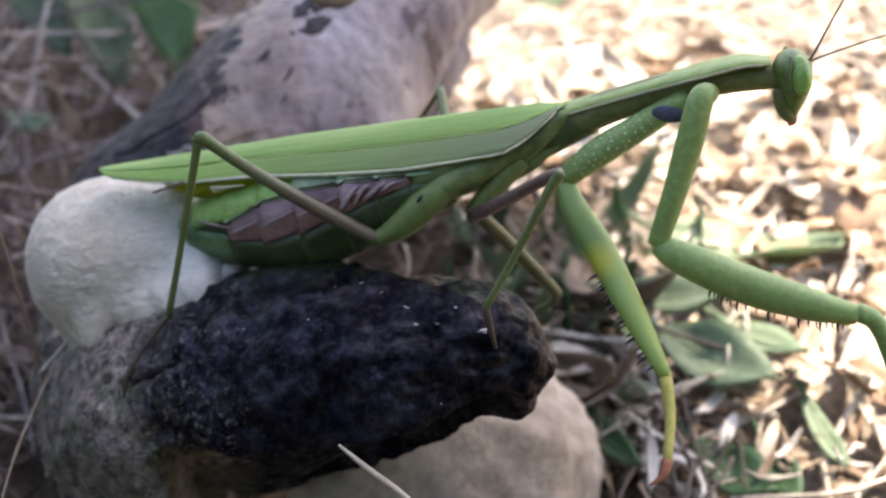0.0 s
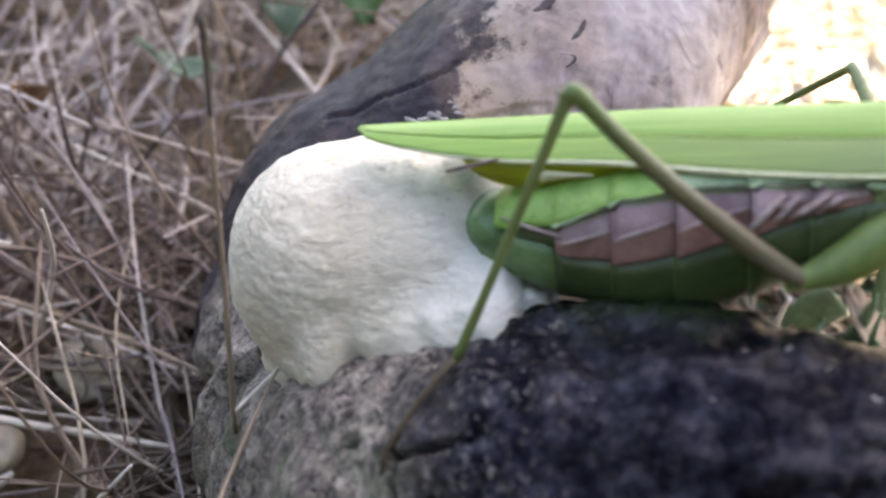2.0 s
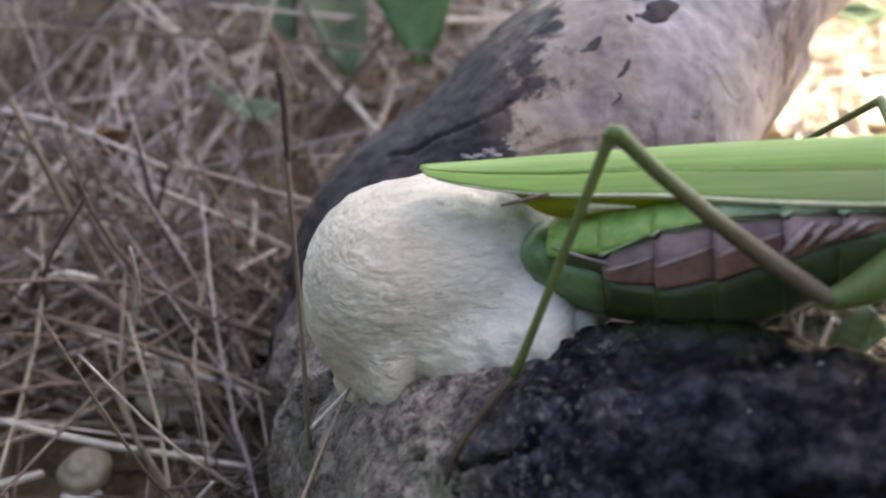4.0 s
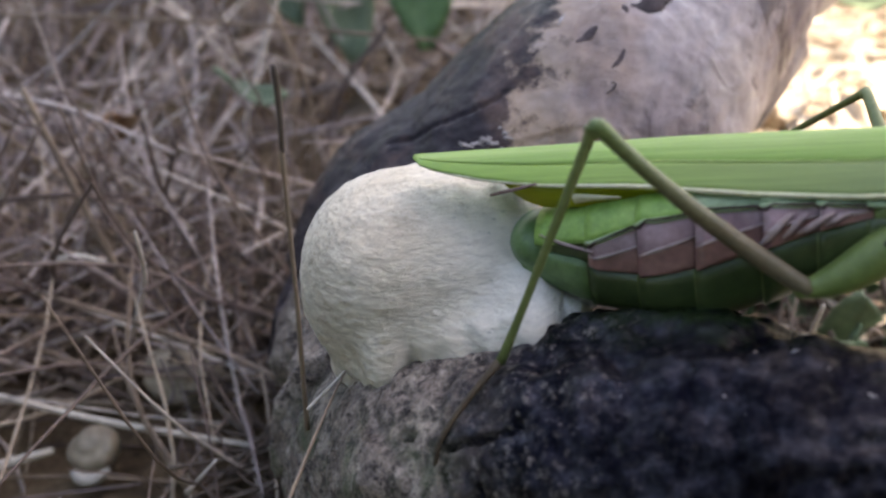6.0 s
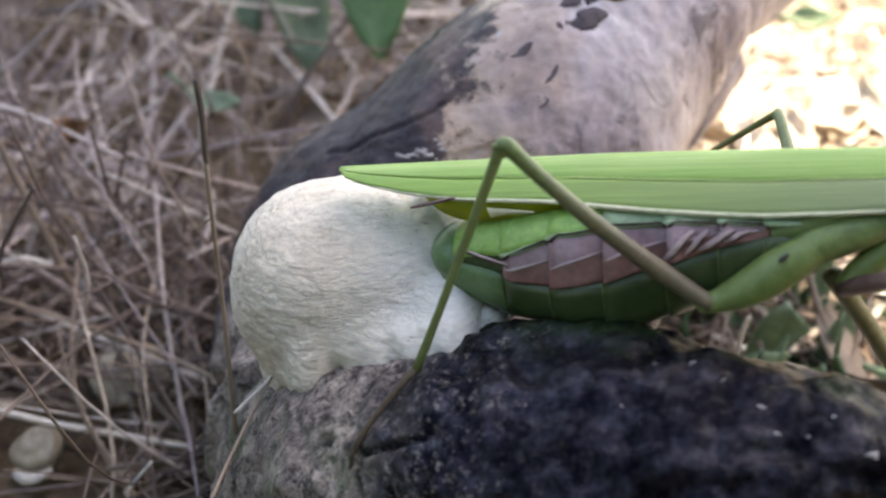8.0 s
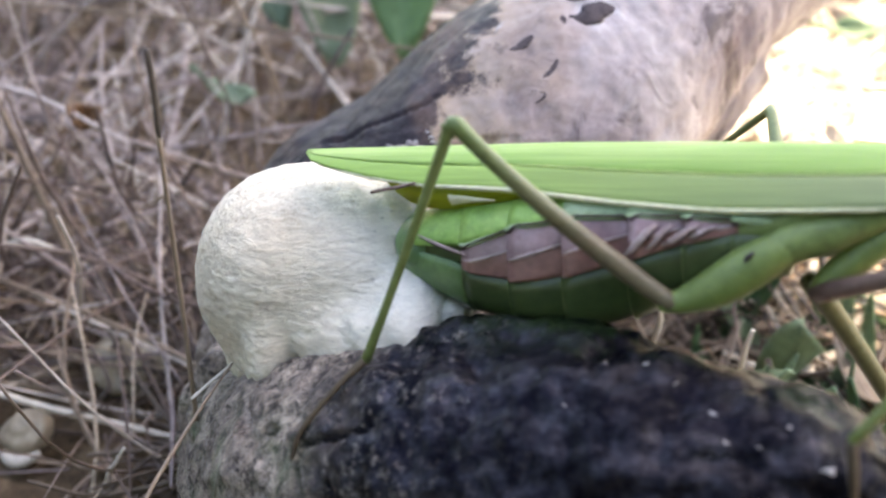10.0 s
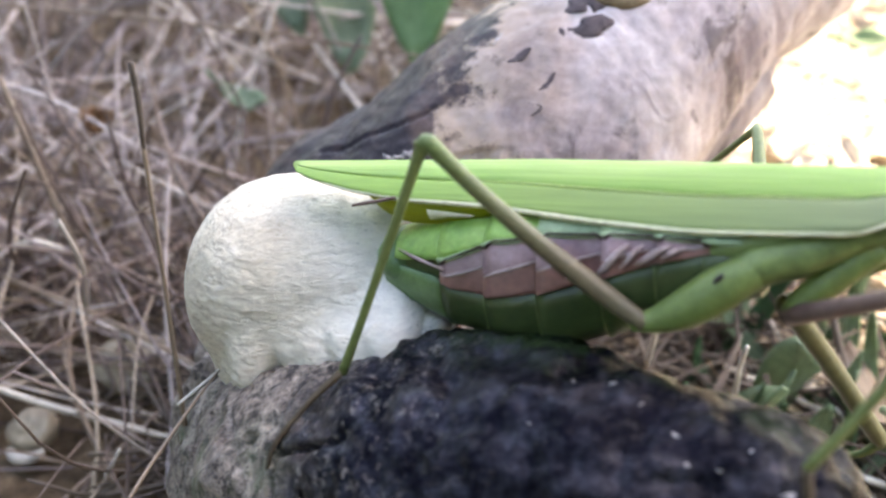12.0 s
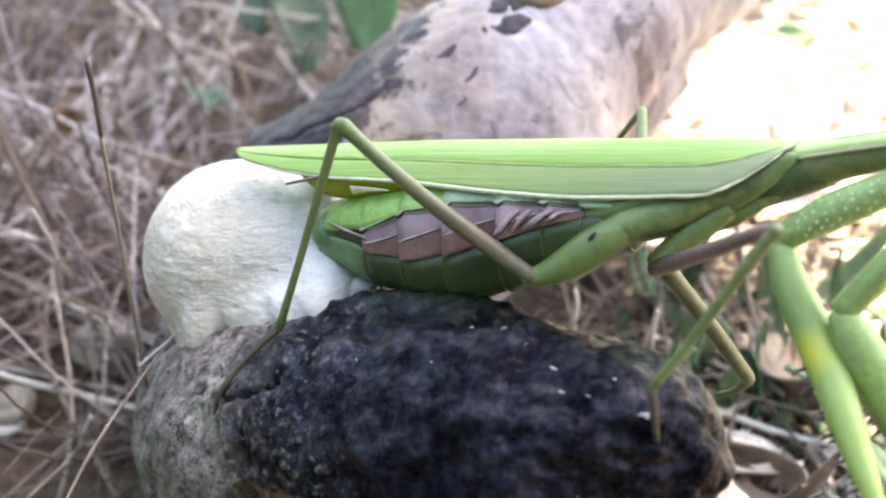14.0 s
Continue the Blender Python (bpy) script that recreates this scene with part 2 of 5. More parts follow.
    low = m.ramp(m.math("ADD", along((0.1, -0.5, -0.86), -0.15), wob), [(0.0, 0.0), (0.45, 1.0)])
    bark = m.mix(m.math("MULTIPLY", moss, low), bark, (0.045, 0.075, 0.030))
    # branch: charred past the fork
    on_branch = m.ramp(m.math("ADD", along((0.87, -0.42, 0.25), -0.45), m.math("MULTIPLY", wob, 2.4)), [(0.40, 0.0), (0.62, 0.65), (0.95, 1.0)])
    c = m.mix(on_branch, bark, char)
    moss2 = m.math("MULTIPLY", m.ramp(m.noise(2.2, 7, 0.8), [(0.45, 0.0), (0.58, 0.85)]), m.ramp(m.math("ADD", along((0.42, 0.85, 0.3), -0.15), m.math("MULTIPLY", wob, 1.2)), [(0.05, 0.0), (0.42, 1.0)]))
    c = m.mix(m.math("MULTIPLY", m.math("MULTIPLY", moss2, on_branch), 0.65), c, (0.028, 0.050, 0.014))
    # trunk: behind the fork; its flank charred
    side = m.math("ADD", along((0.95, -0.318, 0.0), -0.25), m.math("MULTIPLY", wob, 1.6))
    side = m.math("ADD", side, m.math("MULTIPLY", m.math("SUBTRACT", m.noise(3.6, 7, 0.75), 0.5), 0.9))
    flank = m.ramp(side, [(0.0, 1.0), (0.16, 0.92), (0.24, 0.45), (0.34, 0.0)])
    warm = m.math("MULTIPLY", m.ramp(side, [(0.3, 0.9), (1.0, 0.0)]), m.ramp(m.noise(0.8, 5, 0.6), [(0.35, 0.2), (0.6, 1.0)]))
    tan = m.mix(warm, tan, (0.36, 0.265, 0.195))
    soot = m.ramp(m.noise(1.4, 6, 0.65), [(0.35, (0.011, 0.009, 0.012)), (0.55, (0.027, 0.022, 0.028)), (0.72, (0.066, 0.056, 0.064))])
    soot = m.mix(m.ramp(m.noise(1.1, 7, 0.7), [(0.50, 0.0), (0.62, 0.75)]), soot, (0.105, 0.068, 0.062))
    soot = m.mix(m.ramp(m.noise(9, 6, 0.8), [(0.58, 0.0), (0.68, 0.4)]), soot, (0.15, 0.130, 0.135))
    trunk = m.mix(flank, tan, soot)
    behind = m.ramp(along((0, 1, 0), -1.9), [(0.2, 0.0), (0.5, 1.0)])
    c = m.mix(behind, c, trunk)
    m.color(c)
    # char shines a little where it is smooth; the violet tint paints in sky reflection
    m.link(m.mix(m.math("MULTIPLY", on_branch, m.math("SUBTRACT", 1.0, behind)), (1.0, 1.0, 1.0), (0.83, 0.81, 1.0)), m.b.inputs["Specular Tint"])
    m.roughness(m.ramp(m.noise(3, 5, 0.7), [(0.36, 0.25), (0.62, 0.45)]))
    gloss = m.ramp(m.noise(3.2, 7, 0.8), [(0.35, 0.66), (0.47, 0.20), (0.57, 0.02)])
    dull = m.mix(behind, gloss, (0.1, 0.1, 0.1))
    m.link(m.mix(on_branch, (0.12, 0.12, 0.12), dull), m.b.inputs["Specular IOR Level"])
    h = m.math("ADD", m.noise(2.2, 6, 0.62), m.math("MULTIPLY", m.noise(13, 6, 0.8), 0.8))
    h = m.math("MULTIPLY", h, m.ramp(behind, [(0.0, 1.0), (1.0, 0.45)]))
    h = m.math("MULTIPLY", h, m.ramp(on_branch, [(0.0, 1.0), (1.0, 0.35)]))
    return m.bump(h, 0.55, 0.07)


# Lightened copy of the straw; the sun's glare is put into its colour.
def sunlit_straw_material():
    m = Mat("sunlit_straw", 0.6, 0, 0.35)
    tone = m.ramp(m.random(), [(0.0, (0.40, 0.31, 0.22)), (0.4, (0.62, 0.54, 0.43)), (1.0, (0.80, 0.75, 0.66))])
    m.color(m.mix(1.0, tone, m.ramp(m.noise(5, 5, 0.7), [(0.3, 0.7), (0.65, 1.1)]), "MULTIPLY"))
    return m.bump(m.noise(14, 3, 0.6), 0.4, 0.02)


FLECK = tinted("dark_bark_fleck", (0.025, 0.018, 0.022), (0.075, 0.055, 0.062), 6, 0.8, 0.6, 20)
ASH = tinted("pale_ash", (0.22, 0.20, 0.205), (0.52, 0.48, 0.47), 9, 0.85, 0.6, 25)
KNOT = tinted("brown_knot", (0.085, 0.055, 0.03), (0.20, 0.14, 0.08), 4, 0.8, 0.7, 16)
SUNLIT_STRAW = sunlit_straw_material()
SOIL, STRAW, LITTER, WOOD = soil_material(), straw_material(), litter_material(), wood_material()
LEAF_DARK = leaf_material("dark_green_leaf", (0.03, 0.08, 0.035), (0.075, 0.16, 0.07), 0.3)
LEAF_MID = leaf_material("mid_green_leaf", (0.115, 0.22, 0.085), (0.215, 0.36, 0.155), 0.4)
LEAF_DULL = leaf_material("dull_green_leaf", (0.16, 0.23, 0.14), (0.27, 0.34, 0.22), 0.4)
LEAF_PALE = leaf_material("pale_green_leaf", (0.17, 0.26, 0.15), (0.31, 0.41, 0.26), 0.4)

GROUND = -3.4     # level of the soil, cm


def fbm(x, y, z=0.0, s=1.0, octaves=4):
    return noise.fractal(Vector((x * s, y * s, z * s)), 0.7, 2.1, octaves)


# ---- ground, one sheet to the horizon ----
def build_ground():
    near = np.linspace(-22, 26, 150)
    far = [30 * 1.7**k for k in range(10)]
    xs = np.concatenate([[-f for f in reversed(far)], near, far])
    ys = np.concatenate([[-f for f in reversed(far)], near, far])
    rows = []
    for y in ys:
        rows.append([(x, y, GROUND + (0.55 * fbm(x, y, 0, 0.33, 5) if max(abs(x), abs(y)) < 40 else 0.0)) for x in xs])
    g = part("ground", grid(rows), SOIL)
    tagged(g, "dry brown soil strewn with dead grass and litter", "ground", kind="structure")


build_ground()


# ---- burnt stump: leaning trunk, charred branch, bark at the fork ----
def build_stump():
    stump = tagged(empty("burnt_stump"), "half-burnt forked stump, one arm charred black, the other bare grey wood", "stump")
    bm = bmesh.new()
    # leaning trunk
    tube([(-0.2, 1.9, -2.4), (0.28, 2.51, -1.8), (1.24, 3.15, -1.0), (2.25, 3.75, -0.2), (3.1, 4.33, 0.35), (3.92, 4.95, 0.8), (4.75, 5.7, 1.25), (5.4, 6.3, 1.7)], [1.3, 1.5, 1.58, 1.52, 1.28, 1.0, 0.92, 0.85], 28, 5, bm)
    tube([(2.4, 4.7, -0.6), (3.8, 5.05, -0.1), (4.62, 5.2, 0.25), (4.74, 5.2, 0.3)], [1.5, 1.10, 0.64, 0.5], 20, 5, bm)
    tube([(4.0, 5.4, 0.65), (4.98, 6.05, 1.05), (5.55, 6.5, 1.28), (5.76, 6.65, 1.34)], [1.0, 1.06, 0.90, 0.65], 20, 5, bm)
    # swelling of the charred flank
    tube([(-0.1, 2.7, -1.8), (0.5, 3.15, -1.15), (1.2, 3.6, -0.6)], [1.25, 1.40, 1.2], 24, 5, bm)
    tube([(0.8, 3.0, -1.5), (0.9, 3.5, -2.6), (0.9, 3.7, -4.0)], [1.4, 1.45, 1.6], 24, 5, bm)
    # foot below the fork
    tube([(-0.02, 0.8, -4.1), (0.0, 0.55, -2.6), (0.1, 0.2, -1.35), (0.4, -0.2, -0.95)], [1.2, 1.08, 1.08, 1.03], 24, 5, bm)
    tube([(-0.1, 0.6, -1.5), (0.0, 1.4, -1.75), (0.3, 2.6, -1.8)], [1.1, 1.15, 1.4], 24, 5, bm)
    # charred branch
    tube([(0.12, -0.1, -1.1), (0.66, -0.57, -0.62), (1.52, -1.02, -0.17), (2.39, -1.49, 0.24), (3.12, -1.73, 0.50), (3.44, -1.85, 0.54), (3.70, -1.97, 0.54), (3.88, -2.03, 0.52)], [1.05, 1.08, 1.08, 0.96, 0.74, 0.61, 0.46, 0.28], 24, 5, bm)
    # sagging underside of the branch, with a lump at its end
    tube([(0.6, -0.62, -1.2), (1.1, -0.9, -0.87), (1.7, -1.2, -0.46), (2.4, -1.5, -0.08), (2.95, -1.72, 0.20), (3.3, -1.85, 0.36)], [0.9, 0.92, 0.86, 0.76, 0.58, 0.4], 20, 5, bm)
    tube([(3.2, -1.8, 0.3), (3.55, -1.95, 0.2), (3.72, -2.02, 0.14)], [0.5, 0.36, 0.2], 16, 4, bm)
    tube([(0.9, -0.3, 0.05), (1.5, -0.62, 0.2), (2.05, -0.88, 0.34), (2.6, -1.2, 0.42), (3.05, -1.48, 0.48), (3.4, -1.7, 0.52)], [0.5, 0.66, 0.68, 0.60, 0.48, 0.3], 20, 5, bm)
    bm = merged(bm, 0.034)
    for it in range(2):
        bmesh.ops.smooth_vert(bm, verts=bm.verts, factor=0.5, use_axis_x=True, use_axis_y=True, use_axis_z=True)
    bm.normal_update()
    cracks = [
        [(0.80, -1.21, 0.60), (0.72, -1.21, 0.56), (0.50, -1.15, 0.41), (0.31, -1.08, 0.30)],
        [(0.31, -1.08, 0.30), (0.29, -1.22, 0.24), (0.31, -1.33, 0.17)],
        [(0.53, -1.40, 0.24), (0.52, -1.48, 0.03), (0.53, -1.55, -0.20), (0.50, -1.58, -0.40)],
        [(0.10, -0.86, 0.19), (0.05, -0.83, 0.16)],
        [(0.106, 3.0, 0.126), (0.63, 2.87, 0.47), (1.0, 2.79, 0.68), (1.2, 2.83, 0.76)],
    ]
    lines = []
    for c in cracks:
        q = [Vector(w) for w in spline(c, 6)]
        lines += list(zip(q, q[1:]))
    pits = []
    rng = random.Random(5)
    pits += [(Vector((rng.uniform(0.4, 3.4), rng.uniform(-2.7, -0.6), rng.uniform(-0.2, 1.2))), rng.uniform(0.07, 0.24)) for k in range(60)]
    for v in bm.verts:
        p = v.co.copy()
        k = 0.06 * fbm(p.x, p.y, p.z, 1.1, 5) + 0.022 * fbm(p.x + 9, p.y, p.z, 3.0, 4)
        if p.y > 2.4:
            k *= 0.55
        else:
            k -= 0.05 * (1 - abs(noise.noise(p * 2.1))) ** 3
            k += 0.012 * noise.noise(p * 9.0) - 0.07 * max(0, noise.noise(p * 3.3) - 0.2)
            k += 0.018 * (1 - 2 * abs(noise.noise(p * 5.2))) - 0.03 * max(0, noise.noise(p * 13.0) - 0.3)
        # recess shaped into the lower front of the branch to deepen its shade
        line = 0.02 + 0.22 * (p.x - 0.6)
        axis_y = -0.25 - 0.48 * p.x
        if 0.45 < p.x < 3.6 and p.y < axis_y and p.z < line:
            e = min(1, (p.x - 0.45) / 0.15) * min(1, (3.6 - p.x) / 0.4)
            t = min(1, (line + 0.06 * fbm(p.x, 1.7, 0, 2.5, 3) - p.z) / 0.16)
            p.y += 0.55 * max(0, t) * e * min(1, (axis_y - p.y) / 0.4)
        near_lines = lines if p.x < 1.5 and p.z > -0.6 else ()
        for a, b in near_lines:
            if (p - a).length_squared < 0.25:
                ab = b - a
                t = max(0, min(1, (p - a).dot(ab) / ab.length_squared))
                off = p - a - ab * t
                d = (off - v.normal * off.dot(v.normal)).length
                if d < 0.034:
                    k -= (0.22 if p.y < 2 else 0.05) * (1 - d / 0.034) ** 0.7
                    break
        for c, r in pits if p.y < -0.3 else ():
            d = (p - c).length_squared
            if d < r * r * 2.2:
                k -= 0.42 * r * math.exp(-d / (r * r) * 2)
        v.co = p + v.normal * k
    # pale flakes of ash and bare chips lying on the char; some paint bright glints
    tree = BVHTree.FromBMesh(bm)
    chips = [((3.30, -2.0, 1.02), 0.15), ((2.80, -1.9, 1.15), 0.05), ((3.15, -1.85, 1.2), 0.045), ((2.75, -1.7, 1.2), 0.05), ((2.45, -1.3, 1.2), 0.04), ((2.97, -1.94, 1.14), 0.035), ((1.95, -1.56, 1.1), 0.035), ((2.25, -1.2, 1.2), 0.045), ((2.6, -1.5, 1.25), 0.03), ((3.3, -1.7, 1.25), 0.03), ((1.4, -1.3, 0.9), 0.03), ((1.75, -1.1, 1.0), 0.03)]
    chips += [((rng.uniform(0.72, 1.15), rng.uniform(2.42, 2.62), rng.uniform(0.38, 0.52)), rng.uniform(0.05, 0.17)) for q in range(12)]
    for c, r in chips:
        spot, normal, _, _ = tree.find_nearest(Vector(c))
        turn_to = normal.to_track_quat("Z", "Y").to_matrix().to_4x4()
        chip = bmesh.new()
        r *= 1.5
        outline = [(0.42 * r * rng.uniform(0.15, 1.0) * (1.7 if q % 3 == 0 else 0.6) * math.cos(q * 0.785), 0.22 * r * rng.uniform(0.2, 1.0) * math.sin(q * 0.785)) for q in range(8)]
        rim = [chip.verts.new((x, y, 0.001)) for x, y in outline]
        top = chip.verts.new((0, 0, 0.006))
        under = [chip.verts.new((x, y, -0.03)) for x, y in outline]
        for q in range(8):
            chip.faces.new((rim[q], rim[(q + 1) % 8], top))
            chip.faces.new((under[q], under[(q + 1) % 8], rim[(q + 1) % 8], rim[q]))
        bmesh.ops.transform(chip, matrix=Matrix.Translation(spot) @ turn_to, verts=chip.verts)
        part("ash_glint_flake", chip, ASH, stump, "pale flake for ash and painted glints")
    # dark flecks, a blotch and pale chips on the bare trunk
    for pts, w, mat, what in (
        ([(1.87, 3.07, 1.11), (1.98, 3.10, 1.15), (2.08, 3.19, 1.19)], 0.045, FLECK, "dark fleck of bark"),
        ([(2.16, 2.79, 0.96), (2.24, 2.85, 1.0), (2.30, 2.94, 1.06)], 0.03, FLECK, "dark fleck of bark"),
        ([(2.05, 2.69, 0.88), (2.17, 2.67, 0.86), (2.15, 2.63, 0.83), (2.08, 2.61, 0.79)], 0.014, FLECK, "curved dark fibre"),
        ([(2.44, 3.38, 1.28), (2.58, 3.36, 1.28), (2.72, 3.45, 1.31), (2.86, 3.47, 1.32)], 0.11, FLECK, "dark burnt blotch"),
        ([(2.42, 3.60, 1.33), (2.6, 3.72, 1.33), (2.8, 3.80, 1.3), (3.0, 3.95, 1.3)], 0.15, FLECK, "dark burnt blotch"),
        ([(2.36, 3.39, 1.29), (2.38, 3.34, 1.27), (2.39, 3.29, 1.26)], 0.03, FLECK, "dark fleck of bark"),
        ([(1.74, 3.32, 1.15), (1.79, 3.39, 1.16), (1.84, 3.46, 1.17)], 0.022, ASH, "pale chip"),
    ):
        line = [tree.find_nearest(Vector(q))[0] for q in spline(pts, 3)]
        normal = tree.find_nearest(Vector(pts[1]))[1]
        rad = [w * (0.15 + 0.85 * math.sin(math.pi * (q + 0.3) / len(line))) * rng.uniform(0.45, 1.25) for q in range(len(line))]
        part("fleck", tube(line, rad, 10, 2, flat=0.22, up=normal), mat, stump, what)
    spot, normal, _, _ = tree.find_nearest(Vector((2.95, 3.75, 1.45)))
    knot = ball((0, 0, 0), (0.30, 0.16, 0.10), None, 18, 10, normal.to_track_quat("Z", "Y").to_matrix().to_4x4())
    for v in knot.verts:
        v.co += spot + 0.03 * v.co.normalized() * fbm(v.co.x, v.co.y, v.co.z, 6, 3)
    part("knot", knot, KNOT, stump, "brown knob of bark")
    groups = {"charred_branch": [], "bare_trunk": [], "bark_base": []}
    for f in bm.faces:
        c = f.calc_center_median()
        u = 0.87 * c.x - 0.42 * c.y + 0.25 * c.z
        kind = "bare_trunk" if c.y > 2.6 else "charred_branch" if u > 0.75 else "bark_base"
        groups[kind].append(f.index)
    labels = {"charred_branch": "short charred black branch end", "bare_trunk": "bare grey weathered wood with a charred flank", "bark_base": "rough greyish bark with some moss"}
    for kind, keep in groups.items():
        keep = set(keep)
        b = bm.copy()
        b.faces.ensure_lookup_table()
        bmesh.ops.delete(b, geom=[f for f in b.faces if f.index not in keep], context="FACES")
        part(kind, b, WOOD, stump, labels[kind])
    bm.free()
    return stump


build_stump()


# ---- pale stone under the branch ----
def build_stone():
    m = Mat("pale_limestone", 0.85, 0, 0.3)
    a = m.ramp(m.noise(0.9, 7, 0.65), [(0.3, (0.25, 0.19, 0.145)), (0.5, (0.41, 0.33, 0.26)), (0.72, (0.56, 0.47, 0.385))])
    m.color(m.mix(1.0, a, m.ramp(m.noise(8, 5, 0.7), [(0.3, 0.75), (0.65, 1.08)]), "MULTIPLY"))
    m.bump(m.noise(3, 8, 0.7), 0.7, 0.08)
    bm = bmesh.new()
    bmesh.ops.create_icosphere(bm, subdivisions=5, radius=1.0)
    for v in bm.verts:
        p = v.co.copy()
        k = 1 + 0.10 * fbm(p.x, p.y, p.z, 1.1, 3) + 0.045 * fbm(p.x, p.y, p.z, 3.5, 4) - 0.03 * max(0, noise.noise(p * 5) - 0.1)
        v.co = Vector((p.x * 1.75, p.y * 1.3, p.z * 1.55)) * k + Vector((3.22, -0.55, -2.40))
    s = part("stone", bm, m)
    tagged(s, "rounded pale limestone lying under the charred branch", "stone")


build_stone()


# ---- egg case of foam ----
def foam_material():
    """Cream dried foam, whiter where it is fresh round the tail and along the froth on the bark; the white is widened
    to paint the lit right side.
    """
    m = Mat("dried_egg_foam", 0.5, 0, 0.4)
    a = m.ramp(m.noise(1.3, 6, 0.65), [(0.3, (0.50, 0.42, 0.315)), (0.5, (0.63, 0.55, 0.435)), (0.7, (0.72, 0.65, 0.545))])
    n = m.node("ShaderNodeVectorMath")
    n.operation = "DISTANCE"
    m.link(m.mapped((1.0, 0.8, 0.6)), n.inputs[0])
    n.inputs[1].default_value = (1.12, -0.02, 0.36)
    fresh_and_lit = m.ramp(m.math("ADD", n.outputs["Value"], m.math("MULTIPLY", m.noise(2.5, 4, 0.6), 0.25)), [(0.30, 0.8), (0.95, 0.0)])
    a = m.mix(fresh_and_lit, a, (0.79, 0.76, 0.695))
    lines = m.noise(9, 6, 0.75, (0.5, 0.9, 2.4), 0.5, (0.0, 0.3, 0))
    c = m.mix(1.0, a, m.ramp(lines, [(0.3, 0.78), (0.6, 1.06)]), "MULTIPLY")
    pores = m.ramp(m.voronoi(9, "F1", (0.7, 1, 2.0)), [(0.05, 0.5), (0.15, 1.0)])
    m.color(m.mix(0.55, c, pores, "MULTIPLY"))
    m.roughness(m.ramp(m.noise(16, 4, 0.7), [(0.35, 0.20), (0.6, 0.52)]))
    rows = m.noise(15, 4, 0.65, (0.35, 0.6, 1.6), 0.8, (0.0, 0.45, 0))
    m.bump(m.math("ADD", m.math("MULTIPLY", rows, 1.3), m.math("ADD", lines, m.math("MULTIPLY", m.noise(24, 6, 0.8), 0.8))), 0.7, 0.026)
    m.sss(0.12, 0.08, (1.0, 0.85, 0.7))
    return m


def build_egg_case():
    m = foam_material()
    case = tagged(empty("egg_case", pose(0, 0, 0)), "cream foamy mantis egg case glued to the stump", "egg case")
    rows = []
    for k in range(49):
        th = math.pi * k / 48
        row = []
        for s in range(72):
            ph = 2 * math.pi * s / 72
            d = Vector((math.cos(ph) * math.sin(th), math.sin(ph) * math.sin(th), math.cos(th)))
            e = 2.5 if d.x < 0 else 2.9
            q = (abs(d.x) ** e + abs(d.y) ** e + abs(d.z) ** e) ** (-1 / e)
            p = Vector((d.x * q * (1.0 if d.x < 0 else 1.06), d.y * q * 0.86, d.z * q * 0.90))
            if p.z < 0:
                p.x *= 1 + (0.33 if p.x < 0 else -0.05) * p.z
                p.y -= 0.12 * p.z**2
            row.append(Vector((0.31, 0.78, 0.21)) + p)
        rows.append(row)
    bm = grid(rows, closed=True)
    bmesh.ops.holes_fill(bm, edges=bm.edges)
    # open end round the tail, and the face that runs down onto the bark
    ball((0.96, 0.66, 0.55), (0.38, 0.55, 0.62), bm)
    rim = [(-0.36, 0.36, -0.36), (-0.22, 0.10, -0.16), (-0.07, -0.20, 0.06), (0.30, -0.20, 0.28), (0.50, -0.26, 0.38), (0.68, -0.30, 0.45), (0.86, -0.34, 0.51), (1.02, -0.42, 0.60)]
    for x, y, z in rim:
        tube([(0.12 + 0.80 * x, 0.62, 0.52), (0.06 + 0.92 * x, 0.5 * (y + 0.45), 0.5 * (z + 0.42)), (x, y, z)], [0.44, 0.36, 0.11] if x > 0 else [0.36, 0.24 if x < -0.3 else 0.30, 0.12], 14, 5, bm)
    # frothy tongues where the foam meets the bark, and the smooth lobe under the tail
    rng = random.Random(4)
    for row in spline([(*q, 0) for q in rim], 4):
        x, y, z = row[:3]
        if 0.0 < x < 0.24:
            continue
        r = rng.uniform(0.05, 0.085)
        o = Vector((x + rng.uniform(-0.05, 0.05), y - 0.06 + rng.uniform(-0.04, 0.04), z - 0.03 + rng.uniform(-0.03, 0.03)))
        tube([o + Vector((-0.06, 0.20, 0.12)), o + Vector((0, 0.05, 0.03)), o + Vector((rng.uniform(-0.02, 0.05), -0.03, -0.08))], [r * 1.5, r, r * 0.35], 8, 2, bm)
    tube([(0.98, 0.25, 0.60), (1.03, -0.06, 0.58), (1.06, -0.28, 0.58), (1.05, -0.42, 0.57)], [0.30, 0.25, 0.16, 0.08], 16, 5, bm)
    bm = merged(bm, 0.022)
    for it in range(20):
        bmesh.ops.smooth_vert(bm, verts=bm.verts, factor=0.5, use_axis_x=True, use_axis_y=True, use_axis_z=True)
    bm.normal_update()
    for v in bm.verts:
        c = v.co.copy()
        warp = 0.10 * fbm(c.x, c.y, c.z, 1.6, 3)
        # layers laid down round the open end
        d = (c - Vector((1.15, 0.55, 0.75))).length + warp
        k = 0.005 * fbm(c.x, c.y, c.z, 1.6, 3) + 0.0045 * fbm(c.x, c.y, 2.2 * c.z, 9.0, 3)
        lay = (d * 13.0) % 1.0
        k += 0.013 * (lay - 0.5) * min(1.0, max(0.15, d - 0.75)) * (0.6 + 0.8 * noise.noise(c * 2.3))
        k += 0.009 * max(0, noise.noise(Vector((c.x * 9, c.y * 9, c.z * 20))) - 0.10)
